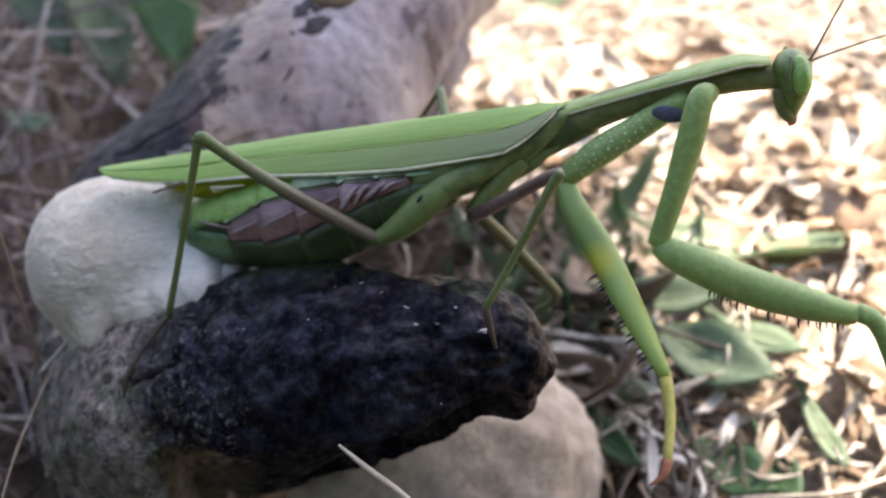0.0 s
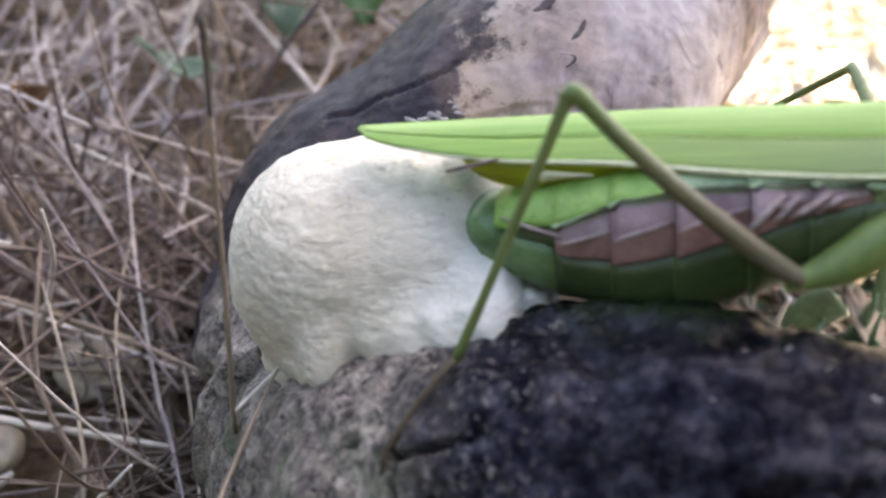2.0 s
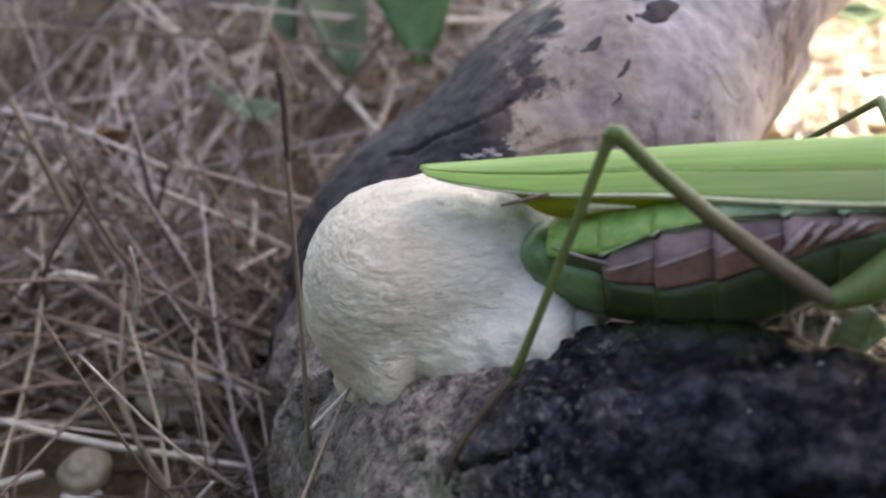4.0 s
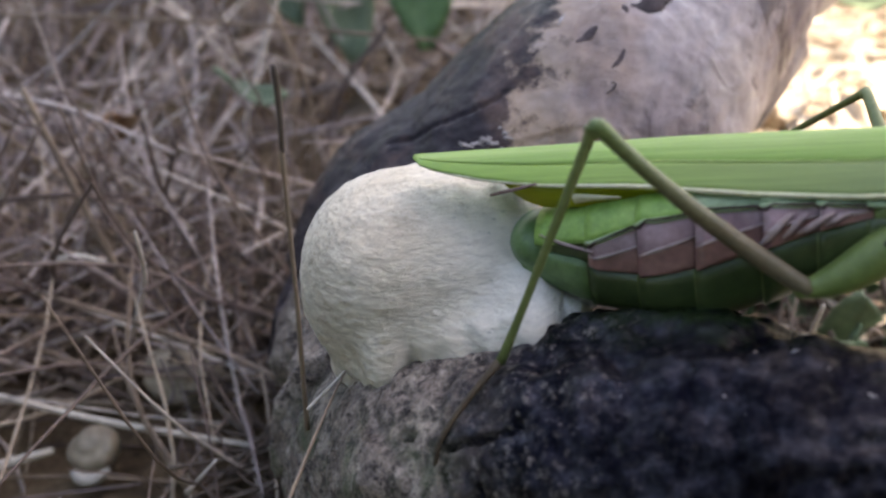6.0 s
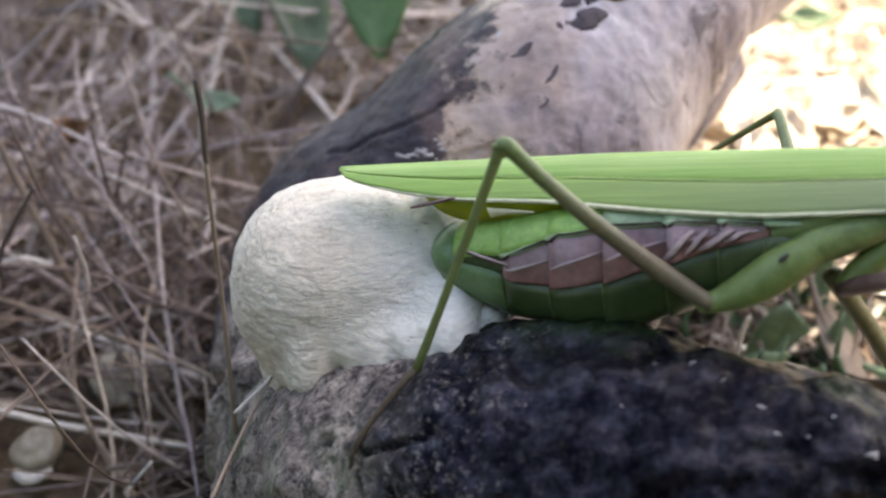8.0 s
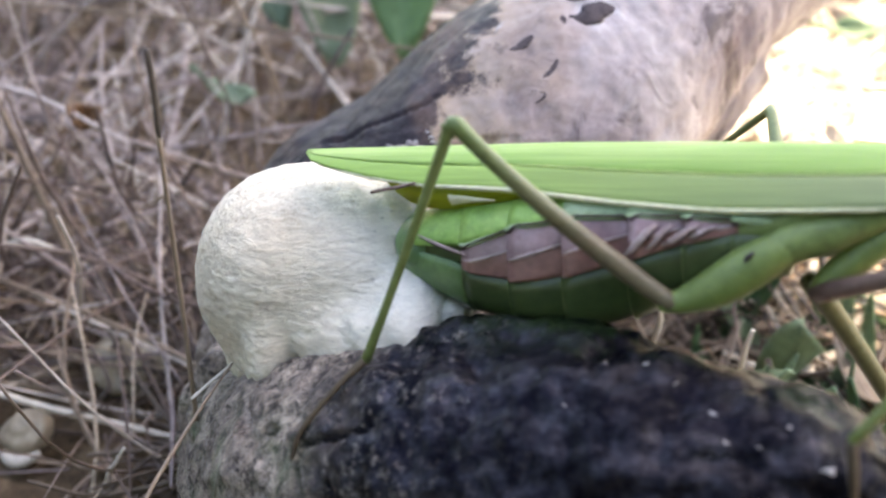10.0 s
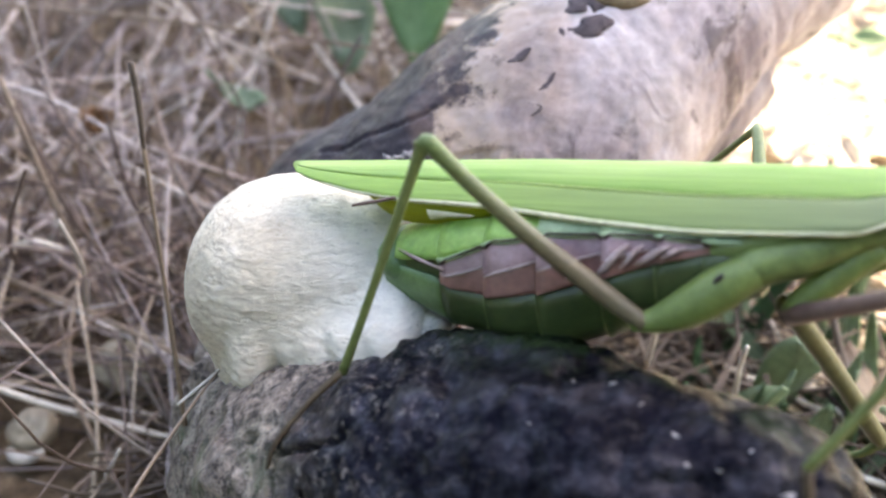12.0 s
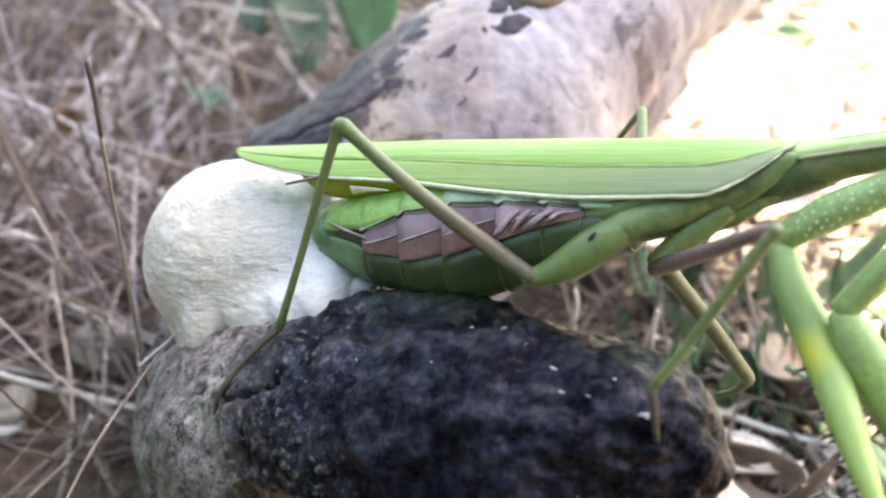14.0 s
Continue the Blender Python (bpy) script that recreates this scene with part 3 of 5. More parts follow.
        k -= 0.05 * max(0, noise.noise(Vector((c.x * 8, c.y * 9, c.z * 17))) - 0.42)
        v.co = c + v.normal * k
    part("foam_body", bm, m, case)
    # frayed flakes at the open end
    for k in range(6):
        o = Vector((1.16 + 0.02 * k, -0.16 + 0.06 * k, 0.56 + 0.02 * k))
        w = rng.uniform(0.05, 0.1)
        rows = [[o + Vector((0.27 * i / 4 + 0.03 * rng.random(), w * (j / 3 - 0.5) * 2.2 + 0.04 * rng.random(), 0.04 * math.sin(i + k) + 0.05 * j / 3 + 0.03 * rng.random())) for j in range(4)] for i in range(5)]
        part("foam_flake", slab(grid(rows), 0.03), m, case, "ragged flake at the open end")


build_egg_case()


# ---- the mantis, in its own space: x towards the head, y away, z its back ----
MANTIS = Matrix(((0.9251, 0.3740, -0.0675, 0.27 * CM), (-0.3310, 0.8801, 0.3403, 0.82 * CM), (0.1867, -0.2925, 0.9379, 1.375 * CM), (0, 0, 0, 1)))


def lerp(x, table):
    return float(np.interp(x, [a for a, _ in table], [b for _, b in table]))


def mantis_materials():
    out = {}
    w = Mat("green_fore_wing", 0.5, 0, 0.4)
    g = w.ramp(w.noise(2.2, 4, 0.55, (0.25, 3.0, 3.0)), [(0.3, (0.170, 0.320, 0.055)), (0.5, (0.245, 0.405, 0.090)), (0.72, (0.345, 0.485, 0.150))])
    w.color(w.mix(1.0, g, w.ramp(w.noise(9, 3, 0.6, (0.12, 5, 5)), [(0.3, 0.88), (0.7, 1.08)]), "MULTIPLY"))
    w.bump(w.noise(9, 3, 0.6, (0.12, 5, 5)), 0.35, 0.015)
    out["wing"] = w.thin(0.25)
    out["costa"] = tinted("greyish_wing_band", (0.16, 0.25, 0.10), (0.25, 0.34, 0.17), 2.0, 0.5, 0.3, 10, (0.2, 3, 3))
    out["margin"] = tinted("cream_wing_margin", (0.52, 0.54, 0.33), (0.68, 0.66, 0.46), 3, 0.5)
    out["vein"] = tinted("yellow_green_vein", (0.32, 0.46, 0.12), (0.42, 0.54, 0.19), 3, 0.5)
    h = Mat("olive_hind_wing", 0.5, 0, 0.4)
    h.color(h.ramp(h.noise(3, 4, 0.6, (0.4, 3, 3)), [(0.3, (0.26, 0.30, 0.01)), (0.7, (0.42, 0.44, 0.03))]))
    out["hind"] = h.thin(0.35)
    out["tergite"] = tinted("bright_green_tergite", (0.15, 0.31, 0.055), (0.31, 0.49, 0.14), 4, 0.42, 0.7, 14, sss=0.05)
    out["tergite2"] = tinted("grey_green_tergite", (0.19, 0.29, 0.15), (0.36, 0.46, 0.29), 3, 0.45, 0.6, 16)
    out["pleura"] = tinted("mauve_pleura", (0.20, 0.122, 0.136), (0.39, 0.26, 0.28), 5, 0.32, 0.8, 11)
    out["pleura_low"] = tinted("brownish_pink_pleura", (0.15, 0.066, 0.058), (0.31, 0.158, 0.138), 5, 0.38, 0.7, 11)
    out["tail"] = tinted("bluish_green_tail", (0.060, 0.125, 0.045), (0.15, 0.245, 0.10), 4, 0.36, 0.5, 14)
    out["fold"] = tinted("pinkish_fold", (0.30, 0.215, 0.21), (0.46, 0.36, 0.35), 4, 0.30, 0.5, 14)
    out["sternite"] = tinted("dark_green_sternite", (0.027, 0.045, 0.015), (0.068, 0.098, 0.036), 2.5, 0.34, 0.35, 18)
    out["skin"] = tinted("leaf_green_cuticle", (0.085, 0.135, 0.036), (0.18, 0.24, 0.072), 2.5, 0.42, 0.35, 18, sss=0.05)
    out["arm"] = tinted("fresh_green_foreleg", (0.19, 0.29, 0.085), (0.27, 0.385, 0.125), 2.5, 0.40, 0.3, 18, sss=0.1)
    # chest green deepened: the shade below the wings is in this tone
    out["thorax"] = tinted("shaded_green_thorax", (0.030, 0.056, 0.018), (0.085, 0.130, 0.042), 3.5, 0.45, 0.5, 14)
    out["pronotum"] = tinted("green_pronotum", (0.21, 0.30, 0.075), (0.30, 0.39, 0.12), 2.5, 0.45, 0.4, 16, (0.4, 2, 2))
    out["brown_leg"] = tinted("olive_brown_leg", (0.075, 0.078, 0.032), (0.145, 0.140, 0.062), 2.0, 0.45, 0.35, 22)
    out["mauve_leg"] = tinted("mauve_brown_leg", (0.115, 0.066, 0.055), (0.20, 0.125, 0.105), 2.0, 0.45, 0.35, 22)
    out["green_leg"] = tinted("green_shin", (0.085, 0.115, 0.035), (0.14, 0.17, 0.055), 2.0, 0.45, 0.3, 22)
    out["yellow"] = tinted("amber_spot", (0.36, 0.33, 0.05), (0.46, 0.40, 0.07), 4, 0.45)
    out["tibia"] = tinted("yellow_foreshin", (0.42, 0.38, 0.08), (0.52, 0.42, 0.10), 3, 0.45)
    out["claw"] = tinted("red_brown_claw", (0.28, 0.09, 0.04), (0.36, 0.13, 0.06), 4, 0.4)
    out["dark"] = tinted("dark_spine", (0.015, 0.013, 0.012), (0.04, 0.03, 0.03), 4, 0.4)
    out["blue"] = tinted("blue_black_eyespot", (0.035, 0.04, 0.065), (0.11, 0.12, 0.165), 7, 0.6)
    out["white"] = tinted("white_dot", (0.50, 0.56, 0.38), (0.62, 0.66, 0.48), 4, 0.4)
    out["shield_rim"] = tinted("tan_rim", (0.34, 0.31, 0.17), (0.46, 0.41, 0.26), 3, 0.45)
    out["crease"] = tinted("dark_crease", (0.022, 0.015, 0.014), (0.06, 0.042, 0.035), 5, 0.6, spec=0.2)
    out["dark_leg"] = tinted("dark_brown_foot", (0.045, 0.032, 0.022), (0.095, 0.070, 0.044), 3, 0.6, spec=0.2)
    out["rim"] = tinted("pale_green_rim", (0.08, 0.12, 0.04), (0.15, 0.19, 0.075), 3, 0.45)
    out["neck"] = tinted("olive_green_neck", (0.10, 0.115, 0.035), (0.19, 0.205, 0.07), 3, 0.45, 0.4, 16)
    b = Mat("grey_green_wing_band", 0.5, 0, 0.4)
    near_tip = b.ramp(b.math("MULTIPLY", b.axis(0), 0.22), [(0.2, (0.240, 0.400, 0.080)), (0.5, (0.240, 0.345, 0.100)), (0.9, (0.215, 0.260, 0.125))])
    b.color(b.mix(1.0, near_tip, b.ramp(b.noise(9, 3, 0.6, (0.12, 5, 5)), [(0.3, 0.86), (0.7, 1.08)]), "MULTIPLY"))
    b.bump(b.noise(9, 3, 0.6, (0.12, 5, 5)), 0.35, 0.015)
    out["band"] = b.thin(0.2)
    f = Mat("foreleg_with_yellow_spot", 0.4, 0, 0.4)
    n = f.node("ShaderNodeVectorMath")
    n.operation = "DISTANCE"
    f.link(f.mapped(), n.inputs[0])
    n.inputs[1].default_value = (4.66, -0.66, -1.22)
    green = f.ramp(f.noise(2.5, 5, 0.6), [(0.3, (0.19, 0.29, 0.085)), (0.7, (0.27, 0.385, 0.125))])
    below = f.ramp(f.math("MULTIPLY", f.axis(2), -0.5), [(0.52, 0.0), (0.85, 0.6)])
    green = f.mix(below, green, (0.28, 0.37, 0.06))
    spot = f.ramp(f.math("ADD", n.outputs["Value"], f.math("MULTIPLY", f.noise(5, 3, 0.6), 0.15)), [(0.10, 0.9), (0.27, 0.0)])
    f.color(f.mix(spot, green, (0.50, 0.47, 0.04)))
    f.bump(f.noise(18, 4, 0.6), 0.3, 0.01)
    out["arm_spot"] = f
    fm = Mat("mauve_to_green_femur", 0.45, 0, 0.4)
    tone = fm.ramp(fm.noise(2.5, 4, 0.6), [(0.3, (0.092, 0.074, 0.042)), (0.7, (0.155, 0.124, 0.078))])
    knee_green = fm.ramp(fm.math("ADD", fm.math("MULTIPLY", fm.axis(2), 0.8), 0.45), [(0.15, 0.0), (0.75, 1.0)])
    fm.color(fm.mix(1.0, fm.mix(knee_green, tone, (0.10, 0.145, 0.045)), fm.ramp(fm.noise(22, 3, 0.7), [(0.3, 0.78), (0.7, 1.12)]), "MULTIPLY"))
    fm.bump(fm.noise(22, 4, 0.6), 0.35, 0.01)
    out["femur"] = fm
    out["hip"] = tinted("mottled_green_hip", (0.055, 0.085, 0.026), (0.17, 0.235, 0.075), 4.0, 0.42, 0.5, 14)
    out["eye"] = tinted("green_eye", (0.17, 0.32, 0.06), (0.25, 0.40, 0.10), 5, 0.18, 0.05, 40, spec=0.6)
    out["antenna"] = tinted("brown_antenna", (0.20, 0.14, 0.10), (0.3, 0.22, 0.16), 4, 0.5)
    return out


MM = mantis_materials()
mantis = tagged(empty("praying_mantis", MANTIS), "green female praying mantis laying eggs on a burnt stump", "insect")


def mpart(name, bm, mat, label="", parent=None):
    return part(name, bm, MM[mat], parent or mantis, label)


# abdomen: profile tables along x
A_TOP = [(0.70, -0.62), (0.74, -0.54), (0.85, -0.48), (1.08, -0.40), (1.35, -0.30), (1.84, -0.20), (2.5, -0.14), (3.4, -0.12)]
A_BOT = [(0.70, -0.80), (0.74, -0.87), (0.85, -0.92), (0.96, -0.95), (1.2, -1.06), (1.7, -1.165), (2.14, -1.17), (2.43, -1.08), (2.8, -0.94), (3.4, -0.75)]
A_WIDE = [(0.70, 0.10), (0.74, 0.2), (0.82, 0.26), (1.0, 0.33), (1.4, 0.44), (1.9, 0.54), (2.5, 0.50), (3.4, 0.42)]
P_TOP = [(1.0, -0.60), (1.39, -0.55), (1.74, -0.41), (2.12, -0.345), (2.57, -0.32), (2.85, -0.32), (3.15, -0.335), (3.4, -0.34)]
P_LOW = [(1.0, -0.64), (1.30, -0.68), (1.37, -0.73), (1.71, -0.76), (2.09, -0.70), (2.56, -0.56), (2.85, -0.47), (3.15, -0.41), (3.4, -0.42)]


def abdomen_point(x, z_frac, side, swell=1.0):
    top, bot, wide = lerp(x, A_TOP), lerp(x, A_BOT), lerp(x, A_WIDE)
    mid, half = (top + bot) / 2, (top - bot) / 2
    a = math.acos(max(-1, min(1, z_frac)))
    return (x, side * wide * swell * math.sin(a) ** 0.62, mid + half * swell * z_frac)


def band(x0, x1, fa, fb, mat, name, label, lip=0.05, sides=(-1, 1), whole=False):
    """A plate of one segment between two heights; its rear edge stands proud of the next."""
    nx, nv = 7, 9
    for side in ((0,) if whole else sides):
        rows = []
        for i in range(nx):
            x = x1 + (x0 - x1) * i / (nx - 1)
            top, bot = lerp(x, A_TOP), lerp(x, A_BOT)
            mid, half = (top + bot) / 2, (top - bot) / 2
            za, zb = [max(-1.0, min(1.0, (f(x) - mid) / half)) for f in (fa, fb)]
            sw = 1.0 + lip * (i / (nx - 1)) ** 1.5
            if whole:
                ta, tb = math.acos(za), math.acos(zb)
                start = ta if abs(zb) == 1 else tb
                edge = -1.0 if zb == -1 else 1.0
                row = []
                for k in range(2 * nv - 1):
                    s = -1 + k / (nv - 1)
                    a = math.pi - (math.pi - start) * abs(s) if edge < 0 else start * abs(s)
                    row.append(abdomen_point(x, math.cos(a), 1 if s > 0 else -1, sw))
            else:
                ta, tb = math.acos(za), math.acos(zb)
                row = [abdomen_point(x, math.cos(ta + (tb - ta) * k / (nv - 1)), side, sw) for k in range(nv)]
            rows.append(row)
        plate = mpart(name, slab(grid(rows), 0.02), mat, label)
        if name == "sternite" and x0 > 1.0:
            mpart("plate_rim", tube([Vector(q) for q in rows[-1]], [0.0045] * len(rows[-1]), 5, 1), "rim", "pale rear rim", plate)
        if name == "tergite" and x0 > 1.2:
            low = [Vector(r[0]) + Vector((0, -0.012, 0.006)) for r in rows]
            mpart("plate_rim", tube(low, [0.012, 0.016, 0.019, 0.021, 0.021, 0.019, 0.014][: len(low)], 6, 2), "tergite2", "pale lower rim", plate)


def build_abdomen():
    cuts = [0.70, 1.37, 1.72, 2.10, 2.52, 2.86, 3.15, 3.42]
    ptop, plow = (lambda x: lerp(x, P_TOP)), (lambda x: lerp(x, P_LOW))
    # core so that nothing shows between the plates
    rows = []
    for i in range(24):
        x = 0.72 + 2.7 * i / 23
        rows.append([abdomen_point(x, math.cos(2 * math.pi * k / 24), 1 if k <= 12 else -1, 0.93) for k in range(24)])
    bm = grid(rows, closed=True)
    bmesh.ops.holes_fill(bm, edges=bm.edges)
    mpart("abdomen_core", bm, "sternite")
    for k, (a, b) in enumerate(zip(cuts, cuts[1:])):
        band(a - 0.05 if k else 0.94, b, ptop, lambda x: 9.0, "tergite" if k < 3 else "tergite2", "tergite", "bright yellow-green upper plate" if k < 3 else "greyish green upper plate", 0.06, whole=True)
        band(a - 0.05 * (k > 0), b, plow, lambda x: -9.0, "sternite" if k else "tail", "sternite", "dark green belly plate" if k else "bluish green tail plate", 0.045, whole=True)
        if 0 < k < 6:
            # the ridge climbs from the rear edge to the front one
            mid = lambda x, a=a, b=b: ptop(x) + (plow(x) - ptop(x)) * (0.56 - 0.20 * (x - a) / (b - a))
            band(a - 0.03, b, lambda x: ptop(x) - 0.012, mid, "pleura", "pleural_fold", "mauve-grey side fold", 0.10)
            band(a - 0.03, b, mid, lambda x: plow(x) + 0.006, "pleura_low", "pleural_fold", "brownish pink side fold", 0.10)

            def on_side(x, z, swell):
                top, bot = lerp(x, A_TOP), lerp(x, A_BOT)
                return Vector(abdomen_point(x, max(-1, min(1, (z - (top + bot) / 2) / ((top - bot) / 2))), -1, swell))

            xs = [a - 0.02 + (b - a) * q / 8 for q in range(9)]
            mpart("crease", tube([on_side(x, ptop(x) - (0.025 if q in (0, 8) else 0.0), 1.07 + 0.03 * (8 - q) / 8) for q, x in enumerate(xs)], [0.014, 0.011, 0.009, 0.009, 0.010, 0.009, 0.010, 0.012, 0.016], 6, 2), "crease", "dark crease")
            mpart("fold_ridge", tube([on_side(x, mid(x), 1.095 - 0.09 * q / 8) for q, x in enumerate(xs)], [0.004, 0.009, 0.012, 0.012, 0.010, 0.010, 0.008, 0.007, 0.004], 6, 2), "fold", "pale pinkish ridge")
    # crumpled pleats where the side folds run out towards the hip
    for x, run, r in ((2.46, 0.20, 0.024), (2.60, 0.15, 0.016), (2.69, 0.22, 0.022), (2.84, 0.16, 0.013)):
        lo, hi = lerp(x, P_LOW) + 0.04, lerp(x + run, P_TOP) - 0.025
        wide = lerp(x, A_WIDE) * 1.05
        pts = [(x, -wide * 0.99, lo), (x + 0.35 * run, -wide * 1.05, lo + 0.35 * (hi - lo)), (x + 0.7 * run, -wide * 1.03, lo + 0.75 * (hi - lo)), (x + run, -wide * 0.97, hi)]
        mpart("pleat", tube(pts, [0.4 * r, r, 0.9 * r, 0.3 * r], 8, 3, flat=0.6), "fold", "shiny pinkish pleat")
        mpart("crease", tube([(a + 0.022, b - 0.003, c - 0.010) for a, b, c in pts], [0.003, 0.006, 0.006, 0.003], 6, 3), "crease", "dark crease")
    for dz, mat, r, what in ((0.0, "crease", 0.006, "dark crease above the tail"), (0.016, "fold", 0.010, "pinkish fold above the tail")):
        line = [(0.98, -0.345, -0.525 + dz), (1.12, -0.41, -0.555 + dz), (1.25, -0.45, -0.585 + dz), (1.38, -0.485, -0.61 + dz)]
        mpart("tail_fold", tube(line, [0.4 * r, r, r, 0.5 * r], 7, 4), mat, what)
    tail = ball((0.925, 0, -0.665), (0.25, 0.33, 0.22), None, 24, 16, Matrix.Rotation(0.35, 4, "Y"))
    for v in tail.verts:
        v.co += v.co.normalized() * 0.012 * fbm(v.co.x, v.co.y, v.co.z, 5.0, 3)
    mpart("tail_plate", tail, "tail", "rounded bluish green tail plate")
    # tip: ovipositor valves and cerci
    mpart("ovipositor", tube([(1.05, 0.05, -0.88), (0.88, 0.05, -0.93), (0.75, 0.05, -0.94)], [0.1, 0.07, 0.03], 10, 4), "brown_leg", "brown egg-laying valves")
    mpart("cercus", tube([(1.0, -0.36, -0.14), (0.88, -0.38, -0.165), (0.76, -0.39, -0.185), (0.68, -0.40, -0.20)], [0.010, 0.013, 0.013, 0.010], 8, 4), "mauve_leg", "thin brown tail feeler")


W_TOP = [(0.0, -0.01), (0.97, 0.012), (1.97, 0.035), (2.88, 0.035), (3.71, 0.03), (4.28, 0.02), (4.50, -0.01)]
W_LOW = [(0.0, -0.025), (0.05, -0.055), (0.25, -0.09), (0.6, -0.135), (1.0, -0.175), (1.68, -0.19), (2.36, -0.25), (3.0, -0.285), (3.6, -0.27), (3.98, -0.25), (4.23, -0.15), (4.41, -0.03), (4.5, -0.01)]
W_OUT = [(0.0, 0.04), (0.05, 0.11), (0.25, 0.20), (0.6, 0.29), (1.0, 0.34), (1.68, 0.38), (2.36, 0.42), (3.0, 0.45), (3.6, 0.46), (3.98, 0.45), (4.23, 0.36), (4.41, 0.22), (4.5, 0.08)]


def wing_point(x, v, side, lift=0.0):
    top, low, out = lerp(x, W_TOP), lerp(x, W_LOW), lerp(x, W_OUT)
    y = out * v
    z = top + (low - top) * (0.35 * v + 0.65 * v**2.2)
    return (x, side * y, z + lift)


def build_wings():
    xs = [4.5 * (k / 60) for k in range(61)]
    for side, lift in ((1, 0.0), (-1, 0.018)):
        split = 0.62
        rows = [[wing_point(x, split * j / 8, side, lift) for j in range(9)] for x in xs]
        wing = mpart("fore_wing", slab(grid(rows), 0.014), "wing", "long leaf-green folded fore wing")
        # the band towards the edge begins part of the way along
        rows = [[wing_point(x, split + (1 - split) * j / 6, side, lift - 0.004 * (j == 0)) for j in range(7)] for x in xs]
        mpart("wing_band", slab(grid(rows), 0.013), "band", "outer band of the wing", wing)
        mpart("wing_margin", tube([wing_point(x, 1.0, side, lift) for x in xs[2::3]], [(0.009 + 0.011 * min(1, k / 8)) * (1 - 0.6 * (k / 19) ** 5) for k in range(len(xs[2::3]))], 6, 2), "margin", "cream wing edge", wing)
        for v, r in ((split, 0.008),):
            pts = [wing_point(x, v * min(1, 0.2 + x / 1.6), side, lift + 0.012) for x in xs[12:58:4]]
            mpart("wing_vein", tube(pts, [r * min(1, 0.15 + 0.3 * q) for q in range(len(pts))], 6, 2), "vein", "", wing)
        pts = [wing_point(x, (split + 0.045) * min(1, 0.2 + x / 1.6), side, lift + 0.006) for x in xs[24:58:4]]
        mpart("wing_fold", tube(pts, [0.0065 * min(1, 0.1 + 0.35 * q) for q in range(len(pts))], 6, 2), "costa", "dark fold under the main vein", wing)
    for x, v in ((3.14, 0.58), (2.96, 0.88), (4.0, 0.88)):
        mpart("speck", ball(wing_point(x, v, -1, 0.024), (0.013, 0.008, 0.009), None, 8, 6), "dark", "tiny dark speck on the wing")
    # folded hind wing below
    rows = []
    for k in range(20):
        x = 0.75 + 1.2 * k / 19
        o = lerp(x, W_OUT) * 0.95
        z = lerp(x, W_LOW)
        drop = 0.16 * math.sin(math.pi * (k / 19) ** 0.6)
        rows.append([(x, -o, z + 0.012), (x, -o * 0.97, z - 0.3 * drop), (x, -o * 0.86, z - drop)])
    mpart("hind_wing", slab(grid(rows), 0.01), "hind", "olive-yellow folded hind wing")
    # pale patch standing for the bright background seen through the gap under the wing
    rows = [[(1.24, -0.38, -0.215), (1.245, -0.375, -0.25), (1.26, -0.37, -0.287)], [(1.40, -0.39, -0.225), (1.40, -0.385, -0.243), (1.40, -0.38, -0.262)], [(1.58, -0.395, -0.243), (1.58, -0.395, -0.246), (1.58, -0.395, -0.249)]]
    mpart("wing_gap_patch", slab(grid(rows), 0.008), "margin", "added pale patch for the see-through gap")


